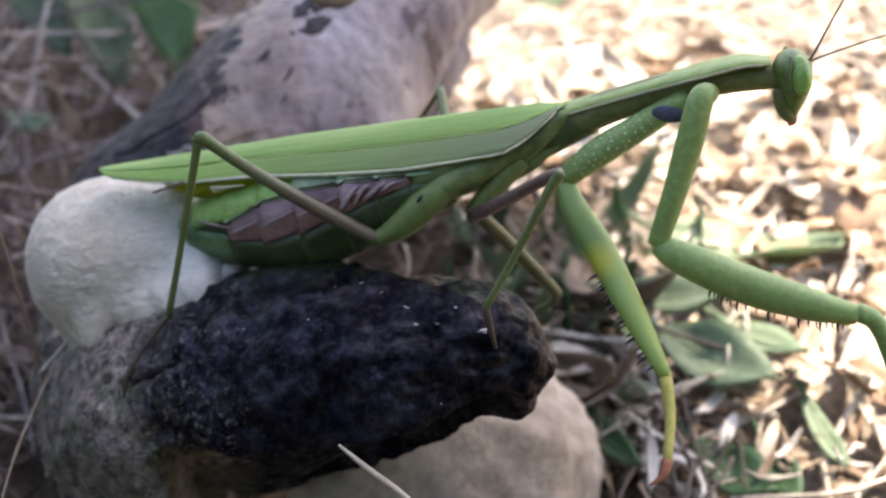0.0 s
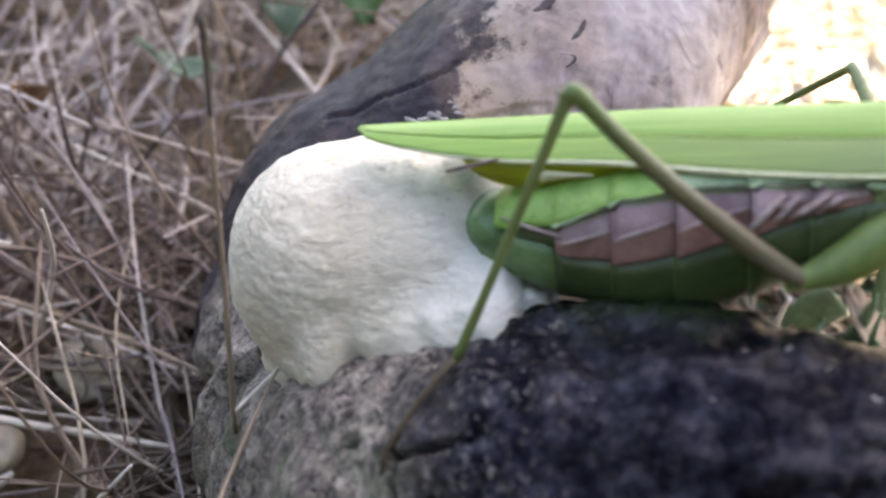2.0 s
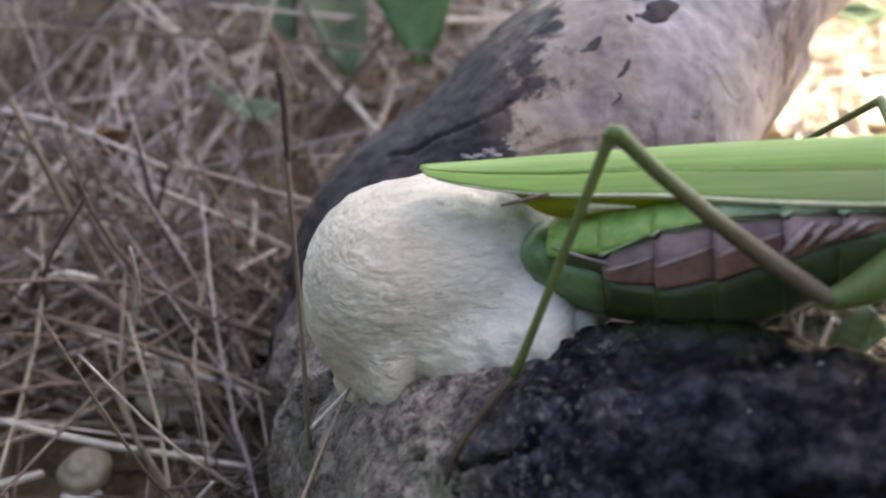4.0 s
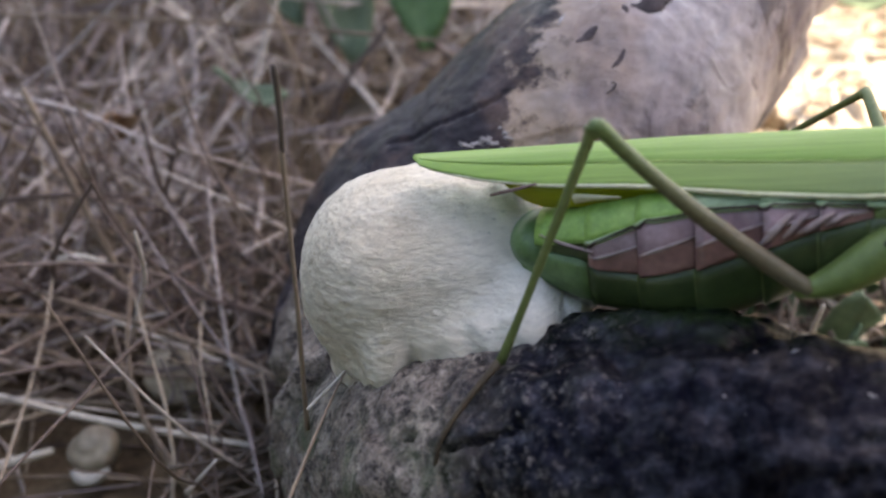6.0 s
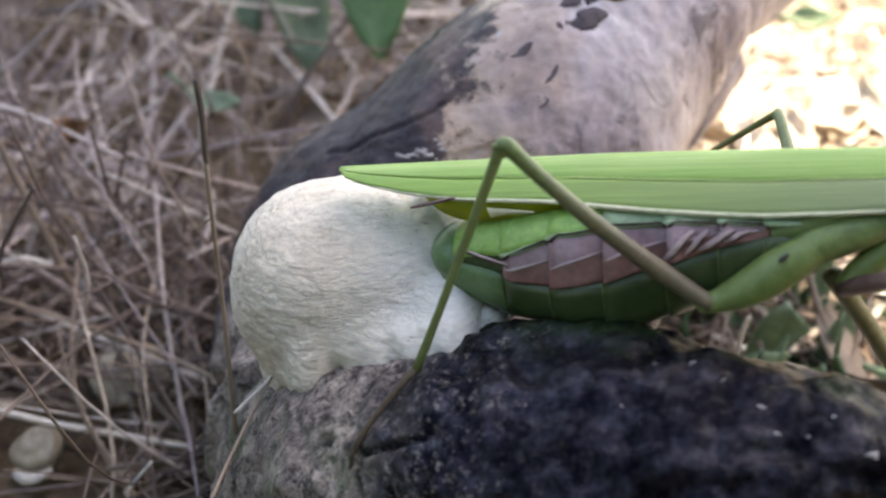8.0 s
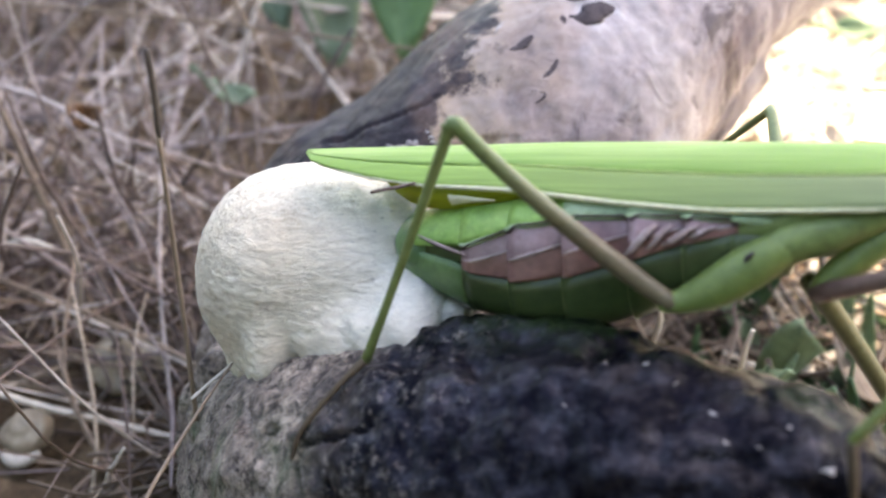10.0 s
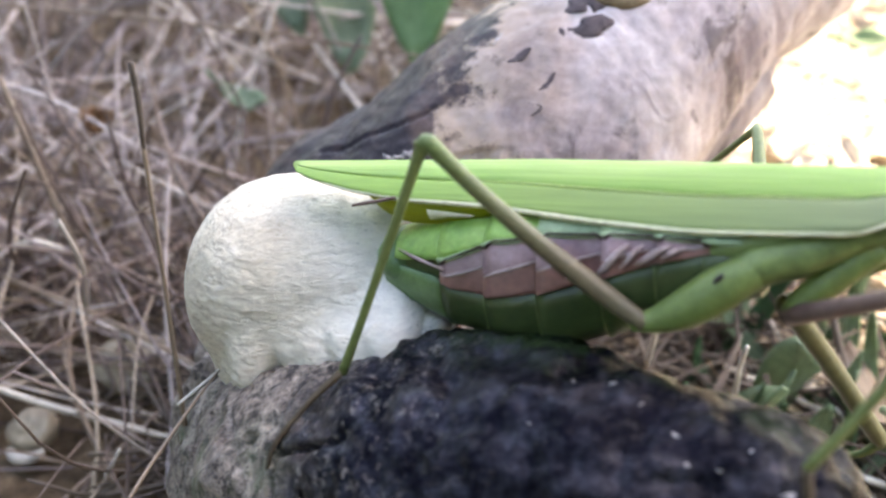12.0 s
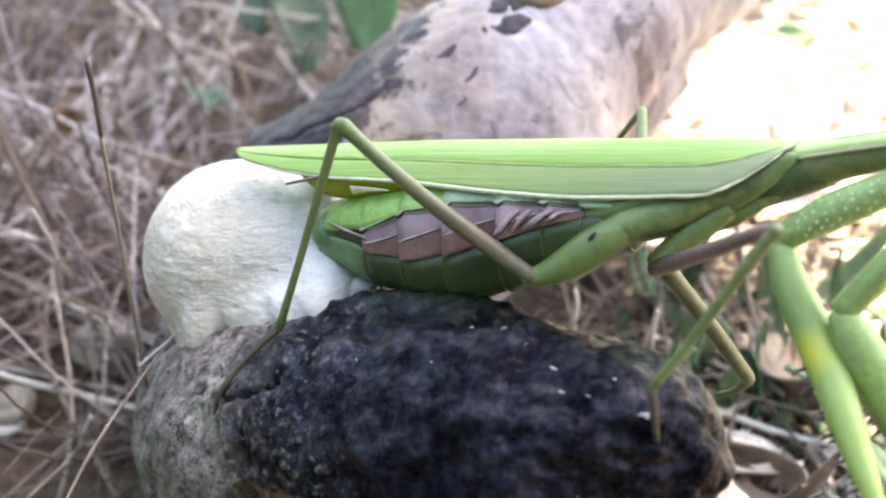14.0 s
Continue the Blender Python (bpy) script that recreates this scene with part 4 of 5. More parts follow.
def build_thorax():
    # meso- and metathorax
    rows = [(3.1, -0.42, 0.30, 0.36), (3.5, -0.38, 0.30, 0.36), (3.9, -0.30, 0.27, 0.30), (4.2, -0.24, 0.23, 0.24), (4.5, -0.17, 0.19, 0.19), (4.75, -0.12, 0.15, 0.15)]
    sec = spline(rows, 4)
    g = [[(r[0], r[3] * math.sin(2 * math.pi * k / 24), r[1] + r[2] * math.cos(2 * math.pi * k / 24)) for k in range(24)] for r in sec]
    bm = grid(g, closed=True)
    bmesh.ops.holes_fill(bm, edges=bm.edges)
    mpart("thorax", bm, "thorax", "green furrowed chest, darkened for shade")
    for pts, radii in (
        ([(4.50, -0.16, -0.04), (4.27, -0.24, -0.20), (4.02, -0.25, -0.40)], [0.05, 0.085, 0.06]),
        ([(4.30, -0.24, -0.20), (3.95, -0.32, -0.30), (3.55, -0.33, -0.38)], [0.05, 0.085, 0.06]),
        ([(4.42, -0.14, -0.27), (4.15, -0.20, -0.42), (3.90, -0.20, -0.55)], [0.04, 0.07, 0.05]),
        ([(3.75, -0.32, -0.24), (3.45, -0.40, -0.33), (3.15, -0.42, -0.40)], [0.04, 0.07, 0.05]),
    ):
        mpart("chest_plate", tube(pts, radii, 10, 5, flat=0.55), "hip", "paler raised chest plate")
    # pronotum: long shield, flared edges
    rows = [(4.48, 0.02, 0.10, 0.17), (4.75, 0.06, 0.09, 0.17), (5.1, 0.12, 0.09, 0.17), (5.5, 0.185, 0.09, 0.20), (5.75, 0.225, 0.09, 0.22), (6.0, 0.24, 0.075, 0.19), (6.2, 0.20, 0.06, 0.14)]
    sec = spline(rows, 5)
    g = []
    for x, z, d, w in sec:
        bend = -0.10 * max(0, x - 4.6)
        g.append([(x, bend + w * math.sin(a), z - d + d * math.cos(a * 0.8)) for a in [math.radians(q) for q in range(-100, 101, 10)]])
    shield = mpart("pronotum", slab(grid(g), 0.025), "pronotum", "long green neck shield")
    for s in (-1, 1):
        pts = [(r[0], -0.10 * max(0, r[0] - 4.6) + s * r[3] * 1.02, r[1] - r[2] + r[2] * math.cos(math.radians(76))) for r in sec[1::3]]
        mpart("shield_edge", tube(pts, [0.013] * len(pts), 6, 2), "shield_rim", "thin tan rim", shield)
    pts = [(4.55, -0.02, -0.14), (4.95, -0.05, -0.04), (5.4, -0.09, 0.04), (5.8, -0.13, 0.07), (6.1, -0.16, 0.05), (6.25, -0.17, 0.02)]
    mpart("neck", tube(pts, [0.16, 0.14, 0.13, 0.13, 0.11, 0.09], 14, 4), "neck", "dull green underside of the neck")


def build_head():
    c = Vector((6.36, -0.18, -0.02))
    rows = []
    # heart-shaped head, thin from front to back
    for k in range(17):
        z = 0.26 - 0.56 * k / 16
        w = lerp(z, [(-0.30, 0.05), (-0.22, 0.085), (-0.1, 0.15), (0.05, 0.22), (0.16, 0.23), (0.23, 0.16), (0.26, 0.06)])
        t = lerp(z, [(-0.30, 0.035), (-0.18, 0.085), (0.0, 0.145), (0.13, 0.16), (0.22, 0.11), (0.26, 0.04)])
        x = lerp(z, [(-0.30, -0.04), (-0.1, 0.01), (0.26, -0.01)])
        rows.append([c + Vector((x + t * math.cos(a), w * math.sin(a), z)) for a in [2 * math.pi * q / 28 for q in range(28)]])
    bm = grid(rows, closed=True)
    bmesh.ops.holes_fill(bm, edges=bm.edges)
    mpart("head", bm, "skin", "green triangular head")
    for s in (-1, 1):
        mpart("eye", ball(c + Vector((0.045, s * 0.185, 0.075)), (0.085, 0.085, 0.165), m=Matrix.Rotation(s * 0.3, 4, "X")), "eye", "smooth bulging green eye")
        mpart("eye_ridge", tube([c + Vector((-0.02, s * 0.20, 0.24)), c + Vector((-0.05, s * 0.235, 0.10)), c + Vector((-0.03, s * 0.20, -0.08))], [0.02, 0.024, 0.014], 8, 4), "rim", "pale ridge behind the eye")
    mpart("antenna", tube([c + Vector((0.10, -0.06, 0.13)), (6.52, -0.28, 0.2), (6.64, -0.30, 0.40), (6.80, -0.34, 0.66), (7.0, -0.4, 0.95)], [0.014, 0.012, 0.009, 0.008, 0.005], 6, 4), "antenna", "fine thread-like antenna")
    mpart("antenna", tube([c + Vector((0.10, 0.06, 0.10)), (6.56, -0.10, 0.12), (6.80, -0.08, 0.17), (7.05, -0.05, 0.21), (7.4, 0.0, 0.24)], [0.014, 0.012, 0.009, 0.008, 0.005], 6, 4), "antenna", "fine thread-like antenna")
    mpart("jaw", tube([c + Vector((-0.12, -0.05, -0.04)), c + Vector((-0.10, -0.05, -0.18)), c + Vector((-0.06, -0.04, -0.28)), c + Vector((-0.04, -0.02, -0.33))], [0.05, 0.06, 0.05, 0.02], 8, 4), "neck", "brownish jaw")
    mpart("mouth", tube([c + Vector((-0.03, 0, -0.26)), c + Vector((-0.04, 0, -0.33)), c + Vector((-0.06, 0, -0.36))], [0.05, 0.045, 0.015], 8, 3), "claw", "brownish mouthparts")


def spines(path, radii, outward, count, size, parent):
    """Small spikes along one side of a leg, each a part of it."""
    p = spline([(*q, r) for q, r in zip(path, radii)], 12)
    for k in range(count):
        n = int((len(p) - 1) * (k + 0.5) / count)
        c, d = Vector(p[n][:3]), (Vector(p[n][:3]) - Vector(p[max(n - 1, 0)][:3]) if n else Vector(p[1][:3]) - Vector(p[0][:3])).normalized()
        o = Vector(outward)
        o = (o - d * o.dot(d)).normalized()
        a = c + o * p[n][3] * 0.93
        s = size * (1.0 if k % 3 else 1.5)
        part("spine", tube([a, a + o * s * 0.6 + d * s * 0.1, a + o * s + d * s * 0.35], [s * 0.16, s * 0.10, s * 0.02], 6, 2), MM["dark"], parent)


def build_foreleg_far():
    mpart("fore_coxa", tube([(5.52, -0.20, -0.03), (5.1, -0.25, -0.22), (4.75, -0.28, -0.38), (4.45, -0.28, -0.56)], [0.09, 0.115, 0.125, 0.095], 14, 5), "arm", "green foreleg base with white dots")
    dots = bmesh.new()
    rng = random.Random(3)
    line = spline([(5.52, -0.20, -0.03, 0.09), (5.1, -0.25, -0.22, 0.115), (4.75, -0.28, -0.38, 0.125), (4.45, -0.28, -0.56, 0.095)], 12)
    for k in range(9, 33, 2):
        d = (Vector(line[k + 1][:3]) - Vector(line[k - 1][:3])).normalized()
        u = Vector((0, -0.95, 0.22))
        u = (u - d * u.dot(d)).normalized()
        v = d.cross(u)
        for q in range(5):
            a = math.radians(-58 + 29 * q + rng.uniform(-9, 9) + (14 if k % 4 == 1 else 0))
            c = Vector(line[k][:3]) + d * rng.uniform(-0.012, 0.012) + (u * math.cos(a) + v * math.sin(a)) * line[k][3] * 0.99
            ball(c, [0.009 * rng.uniform(0.6, 1.1)] * 3, dots, 8, 5)
    mpart("white_dots", dots, "white", "rows of tiny white dots")
    mpart("eyespot", ball((5.36, -0.325, -0.12), (0.14, 0.03, 0.07), m=Matrix.Rotation(0.3, 4, "Y")), "blue", "blue-black spot inside the foreleg")
    fem = mpart("fore_femur", tube([(4.43, -0.30, -0.62), (4.50, -0.38, -0.85), (4.68, -0.52, -1.2), (4.9, -0.9, -1.6), (5.12, -1.3, -2.0)], [0.085, 0.12, 0.135, 0.112, 0.055], 14, 5), "arm_spot", "green spiny grasping thigh with a yellow spot")
    spines([(4.74, -0.62, -1.32), (4.9, -0.9, -1.6), (5.10, -1.27, -1.96)], [0.132, 0.112, 0.06], (-0.95, -0.35, 0.0), 17, 0.07, fem)
    mpart("fore_tibia", tube([(5.12, -1.3, -2.02), (5.13, -1.5, -2.25), (5.08, -1.75, -2.5)], [0.055, 0.045, 0.036], 10, 4), "tibia", "yellowish foreleg shin")
    mpart("fore_claw", tube([(5.08, -1.75, -2.5), (5.03, -1.85, -2.58), (4.93, -1.9, -2.62)], [0.045, 0.03, 0.008], 8, 4), "claw", "reddish claw")


NEAR_HIP = Vector((5.62, -0.50, 0.0))


def build_foreleg_near():
    """Coxa and femur each turn about their own joint."""
    hip = NEAR_HIP
    knee = Vector((5.15, -0.55, -1.16))

    def shifted(pts, o):
        return [Vector(p) - o for p in pts]

    coxa = mpart("fore_coxa", tube(shifted([(5.72, -0.28, 0.0), (5.68, -0.40, 0.02), hip, (5.52, -0.52, -0.28), (5.33, -0.54, -0.75), knee], hip), [0.06, 0.09, 0.105, 0.115, 0.10, 0.088], 14, 5), "arm", "smooth green foreleg base")
    coxa.location = hip * CM
    femur = mpart("fore_femur", tube(shifted([knee, (5.35, -0.57, -1.30), (5.85, -0.57, -1.60), (6.35, -0.57, -1.83), (6.68, -0.57, -1.95)], knee), [0.09, 0.145, 0.165, 0.135, 0.085], 14, 5), "arm", "stout green grasping thigh")
    femur.location = knee * CM
    spines(shifted([(5.62, -0.57, -1.46), (5.85, -0.57, -1.60), (6.35, -0.57, -1.83), (6.62, -0.57, -1.93)], knee), [0.158, 0.165, 0.135, 0.09], (-0.1, -0.25, -1), 20, 0.062, femur)
    part("yellow_patch", ball(Vector((6.58, -0.60, -1.965)) - knee, (0.08, 0.05, 0.05), m=Matrix.Rotation(0.45, 4, 'Y')), MM["yellow"], femur, "yellow joint spot")
    part("fore_tibia", tube(shifted([(6.68, -0.57, -1.92), (6.84, -0.58, -2.05), (6.95, -0.60, -2.5), (6.98, -0.62, -2.9)], knee), [0.08, 0.08, 0.06, 0.04], 10, 4), MM["arm"], femur)
    return coxa, femur, hip, knee


def build_walking_legs():
    # near hind leg
    mpart("hind_coxa", tube([(3.98, -0.27, -0.30), (3.70, -0.34, -0.39), (3.45, -0.41, -0.46), (3.26, -0.46, -0.55)], [0.085, 0.125, 0.130, 0.10], 14, 5), "hip", "mottled green hip")
    mpart("hind_trochanter", tube([(3.52, -0.40, -0.44), (3.38, -0.45, -0.50), (3.2, -0.48, -0.61), (3.0, -0.50, -0.74), (2.82, -0.52, -0.82), (2.68, -0.55, -0.84)], [0.05, 0.115, 0.140, 0.125, 0.085, 0.056], 14, 5), "skin", "thick green hip joint")
    mpart("hip_mark", ball((3.22, -0.605, -0.50), (0.045, 0.014, 0.016), m=Matrix.Rotation(-0.8, 4, "Y")), "dark", "small black mark")
    mpart("hind_femur", tube([(2.76, -0.55, -0.84), (2.5, -0.60, -0.63), (2.15, -0.74, -0.29), (1.85, -0.88, 0.05), (1.68, -0.96, 0.26), (1.60, -1.0, 0.365), (1.555, -1.0, 0.36)], [0.058, 0.068, 0.060, 0.052, 0.052, 0.056, 0.05], 12, 5), "femur", "slender thigh, mauve-brown turning green at the knee")
    mpart("knee", ball((1.565, -1.0, 0.345), (0.055, 0.045, 0.058)), "green_leg", "green knee joint")
    mpart("hind_tibia", tube([(1.55, -1.0, 0.37), (1.515, -1.0, 0.27), (1.25, -0.97, -0.28), (1.0, -0.95, -0.80), (0.79, -0.93, -1.22)], [0.048, 0.037, 0.031, 0.029, 0.035], 10, 5), "green_leg", "slender green shin")
    mpart("hind_tarsus", tube([(0.79, -0.93, -1.21), (0.62, -1.12, -1.38), (0.43, -1.32, -1.64), (0.40, -1.40, -1.90)], [0.032, 0.023, 0.020, 0.012], 8, 4), "dark_leg", "jointed brown foot")
    # near middle leg
    mpart("mid_coxa", tube([(4.08, -0.22, -0.38), (3.84, -0.28, -0.55), (3.66, -0.30, -0.71), (3.58, -0.30, -0.80)], [0.085, 0.10, 0.085, 0.06], 12, 5), "skin", "green hip joint")
    mpart("mid_femur", tube([(3.58, -0.30, -0.81), (4.0, -0.75, -0.55), (4.4, -1.3, -0.26), (4.55, -1.5, -0.17)], [0.065, 0.056, 0.05, 0.05], 10, 5), "mauve_leg", "mauve-brown thigh")
    mpart("mid_tibia", tube([(4.56, -1.5, -0.16), (4.45, -1.52, -0.3), (4.1, -1.55, -0.8), (3.84, -1.58, -1.15)], [0.048, 0.038, 0.03, 0.03], 10, 5), "green_leg", "slender green shin")
    mpart("mid_tarsus", tube([(3.84, -1.58, -1.15), (3.85, -1.6, -1.3), (3.86, -1.58, -1.5)], [0.032, 0.028, 0.016], 8, 4), "dark_leg", "thin brown foot")
    # far middle leg
    mpart("mid_femur", tube([(3.52, -0.05, -0.80), (3.75, 0.2, -1.25), (4.05, 0.45, -1.85), (4.1, 0.5, -1.96)], [0.07, 0.065, 0.06, 0.05], 10, 5), "brown_leg", "olive-brown thigh of the far leg")
    mpart("mid_tarsus", tube([(4.1, 0.5, -1.96), (3.98, 0.5, -2.06), (3.85, 0.5, -2.1)], [0.04, 0.03, 0.02], 8, 4), "green_leg")
    # far hind leg: the knee rises above the wings, the shin runs back to the trunk
    mpart("hind_femur", tube([(3.30, 0.40, -0.45), (3.24, 0.8, -0.2), (3.17, 1.15, 0.0), (3.14, 1.25, 0.04)], [0.06, 0.05, 0.042, 0.045], 10, 5), "green_leg", "far thigh rising above the wings")
    mpart("hind_tibia", tube([(3.15, 1.25, 0.05), (3.07, 1.40, -0.02), (2.6, 2.3, -0.46), (2.2, 3.1, -0.85)], [0.042, 0.030, 0.026, 0.022], 10, 5), "green_leg", "far shin reaching back to the trunk")


build_abdomen()
build_wings()
build_thorax()
build_head()
build_foreleg_far()
NEAR_COXA, NEAR_FEMUR, HIP, KNEE = build_foreleg_near()
build_walking_legs()


# ---- grasses, straws, leaves, litter ----
def pale_straw_material():
    m = Mat("mauve_grey_straw", 0.65, 0, 0.3)
    tone = m.ramp(m.random(), [(0.0, (0.17, 0.130, 0.130)), (0.4, (0.36, 0.295, 0.285)), (0.8, (0.53, 0.45, 0.415)), (1.0, (0.70, 0.62, 0.55))])
    m.color(m.mix(1.0, tone, m.ramp(m.noise(5, 5, 0.7), [(0.3, 0.65), (0.65, 1.15)]), "MULTIPLY"))
    return m.bump(m.noise(14, 3, 0.6), 0.4, 0.02)


PALE_STRAW = pale_straw_material()
# Dark brown: painted shade on stems behind the branch, own colour on the crumbs.
SHADE_AND_CRUMB_BROWN = tinted("shade_and_crumb_brown", (0.05, 0.035, 0.027), (0.17, 0.125, 0.095), 1.5, 0.7, 0.4, 12)


def stems(name, count, region, length, radius, rise, seed, material=STRAW, label="", keep=None):
    """A tangle of dry stems, past counting."""
    rng = random.Random(seed)
    bm = bmesh.new()
    made = 0
    while made < count:
        x, y = rng.uniform(*region[0]), rng.uniform(*region[1])
        if keep and not keep(x, y):
            continue
        made += 1
        h = rng.uniform(*rise)
        z = GROUND + rng.random() ** 1.6 * region[2]
        a = rng.uniform(0, 2 * math.pi)
        ln = rng.uniform(*length)
        d = Vector((math.cos(a) * math.cos(h), math.sin(a) * math.cos(h), math.sin(h)))
        p0 = Vector((x, y, z))
        side = Vector((rng.uniform(-1, 1), rng.uniform(-1, 1), rng.uniform(-0.4, 0.4))) * ln * 0.13
        r = rng.uniform(*radius)
        ends = (p0 - d * ln * 0.5, p0 + side, p0 + d * ln * 0.5)
        if any(-4.1 < e.x < -2.7 and 0.6 < e.y < 3.0 for e in ends):
            made -= 1
            continue
        if any(e.y < 4.3 and -1.5 < e.x < 9 and e.z > -1.9 for e in (p0 - d * ln * 0.5, p0 + side, p0 + d * ln * 0.5)):
            made -= 1
            continue
        tube([p0 - d * ln * 0.5, p0 - d * ln * 0.2 + side * 0.7, p0 + d * ln * 0.15 + side, p0 + d * ln * 0.5], [r, r, r * 0.85, r * 0.5], 5, 3, bm)
    for v in bm.verts:
        v.co.z = max(v.co.z, GROUND - 0.5)
    ob = part(name, bm, material)
    return tagged(ob, label, "grass", kind="stuff")


def off_stump(x, y):
    """True away from the stump, the stone and the way of the camera."""
    if (x - 1.4) ** 2 / 6.0 + (y - 4.9) ** 2 / 6.2 < 1:
        return False
    if -1.3 < x < 4.6 and -3.2 < y < 2.6:
        return False
    return not (y < 0.5 and -3 < x < 5)


def build_grass():
    left = lambda x, y: off_stump(x, y) and x < 2.5 + 0.2 * y
    stems("dead_grass", 440, ((-11, 3), (0.8, 6), 2.0), (2.5, 7.0), (0.012, 0.032), (-0.1, 1.1), 23, label="tangle of dry greyish dead grass stems", keep=left)
    stems("pale_dead_grass", 430, ((-12, 3), (6, 20), 2.9), (2.5, 8.0), (0.016, 0.044), (-0.1, 1.3), 16, PALE_STRAW, label="tangle of pale mauve-grey dead grass", keep=left)
    stems("mauve_dead_grass", 260, ((-10, 2), (1.0, 7), 2.2), (2.0, 6.0), (0.014, 0.034), (0.1, 1.2), 37, PALE_STRAW, label="slender pale mauve grass stems in the tangle", keep=left)
    stems("fine_dead_grass", 700, ((-10, 3), (1.0, 14), 1.3), (0.8, 3.0), (0.006, 0.016), (-0.4, 0.5), 15, label="fine dry rootlets and grass threads on soil", keep=left)
    stems("upright_dead_grass", 105, ((-10, 3), (3.5, 18), 2.2), (3.0, 7.0), (0.018, 0.042), (0.7, 1.4), 12, label="dry grass stalks standing in the tangle", keep=left)
    stems("straw_litter", 1500, ((3, 24), (-2, 28), 0.9), (0.8, 3.8), (0.012, 0.05), (-0.15, 0.25), 13, SUNLIT_STRAW, label="straw scattered on sunlit ground, paled for the sun", keep=lambda x, y: off_stump(x, y) and x > 4.8)
    stems("dark_litter", 240, ((5, 22), (4, 26), 0.5), (0.15, 0.55), (0.025, 0.07), (-0.2, 0.3), 19, SHADE_AND_CRUMB_BROWN, label="dark crumbs of bark and twig on sunlit ground", keep=lambda x, y: off_stump(x, y) and x > 5.2)
    stems("shaded_straw", 520, ((-2, 9), (-1.5, 6), 1.0), (1.0, 3.5), (0.012, 0.034), (-0.3, 0.4), 14, SHADE_AND_CRUMB_BROWN, label="dry stems behind the charred branch, darkened for shade", keep=lambda x, y: not ((x - 1.0) ** 2 / 5.0 + (y - 3.5) ** 2 / 6.0 < 1) and not (x < 5 and y < 0.8) and x < 6.2)


def leaf_mesh(length, width, curl, seed, wavy=0.12, bm=None, m=None, n=10):
    """A blade with a crease along its midrib and a wavy rim."""
    rng = random.Random(seed)
    bm2 = bmesh.new()
    ph = rng.uniform(0, 6)
    rows = []
    for i in range(n + 1):
        t = i / n
        w = width * 0.5 * math.sin(math.pi * min(1, t * 0.94 + 0.05)) ** 0.75
        row = []
        for j in range(-3, 4):
            s = j / 3
            z = curl * length * (t - 0.5) ** 2 * 1.6 + 0.22 * width * abs(s) ** 1.3 * (w / width * 2) + wavy * width * math.sin(7 * t + ph + 2 * s) * abs(s)
            row.append((length * t, w * s, z))
        rows.append(row)
    grid(rows, bm2)
    slab(bm2, 0.03)
    if m is not None:
        bmesh.ops.transform(bm2, matrix=m, verts=bm2.verts)
    if bm is None:
        return bm2
    me = bpy.data.meshes.new("tmp")
    bm2.to_mesh(me)
    bm2.free()
    bm.from_mesh(me)
    bpy.data.meshes.remove(me)
    return bm


# Darker litter for the grassy side, with its shade put into the colour.
SHADED_LITTER = leaf_material("shaded_litter", (0.10, 0.065, 0.042), (0.26, 0.19, 0.13), 0.15)


def build_litter():
    rng = random.Random(21)
    bm = bmesh.new()
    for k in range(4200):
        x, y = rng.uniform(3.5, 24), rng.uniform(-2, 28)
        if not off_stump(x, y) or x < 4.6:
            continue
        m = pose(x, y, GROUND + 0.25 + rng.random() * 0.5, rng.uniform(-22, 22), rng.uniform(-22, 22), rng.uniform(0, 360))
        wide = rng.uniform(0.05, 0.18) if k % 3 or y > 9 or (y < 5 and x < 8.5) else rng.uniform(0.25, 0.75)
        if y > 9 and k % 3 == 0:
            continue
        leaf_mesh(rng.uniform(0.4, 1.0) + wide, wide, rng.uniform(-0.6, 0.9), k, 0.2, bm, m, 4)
    tagged(part("leaf_litter", bm, LITTER), "curled tan dry leaves, paled for the sun", "leaf litter", kind="stuff")
    bm = bmesh.new()
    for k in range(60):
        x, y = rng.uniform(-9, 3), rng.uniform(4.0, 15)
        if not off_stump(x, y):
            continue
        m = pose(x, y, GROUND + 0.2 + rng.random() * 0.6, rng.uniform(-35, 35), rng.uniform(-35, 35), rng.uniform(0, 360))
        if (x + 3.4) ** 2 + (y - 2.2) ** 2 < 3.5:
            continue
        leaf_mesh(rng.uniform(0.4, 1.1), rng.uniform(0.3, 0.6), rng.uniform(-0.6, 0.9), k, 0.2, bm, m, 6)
    tagged(part("shaded_leaf_litter", bm, SHADED_LITTER), "dry leaves under the dead grass, browned for shade", "leaf litter", kind="stuff")


def leaf(base, tip, width, mat, seed, label, roll=0.0, curl=0.3, group="green leaves"):
    a, b = Vector(base), Vector(tip)
    d = (b - a)
    q = d.to_track_quat("X", "Z").to_matrix().to_4x4()
    bm = leaf_mesh(d.length, width, curl, seed)
    bmesh.ops.transform(bm, matrix=Matrix.Rotation(roll, 4, "X"), verts=bm.verts)
    ob = empty("leaf")
    part("blade", bm, mat, ob)
    n = d.length
    rib = [Vector((n * t, 0, curl * n * (t - 0.5) ** 2 * 1.6 + 0.02)) for t in (-0.25, 0.0, 0.2, 0.4, 0.6, 0.8, 0.96)]
    rib = [Matrix.Rotation(roll, 3, "X") @ w for w in rib]
    part("midrib", tube(rib, [0.04, 0.045, 0.04, 0.035, 0.03, 0.02, 0.01], 6, 3), mat, ob, "pale midrib and stalk")
    ob.matrix_world = Matrix.Translation(a * CM) @ q
    return tagged(ob, label, "leaf", group)


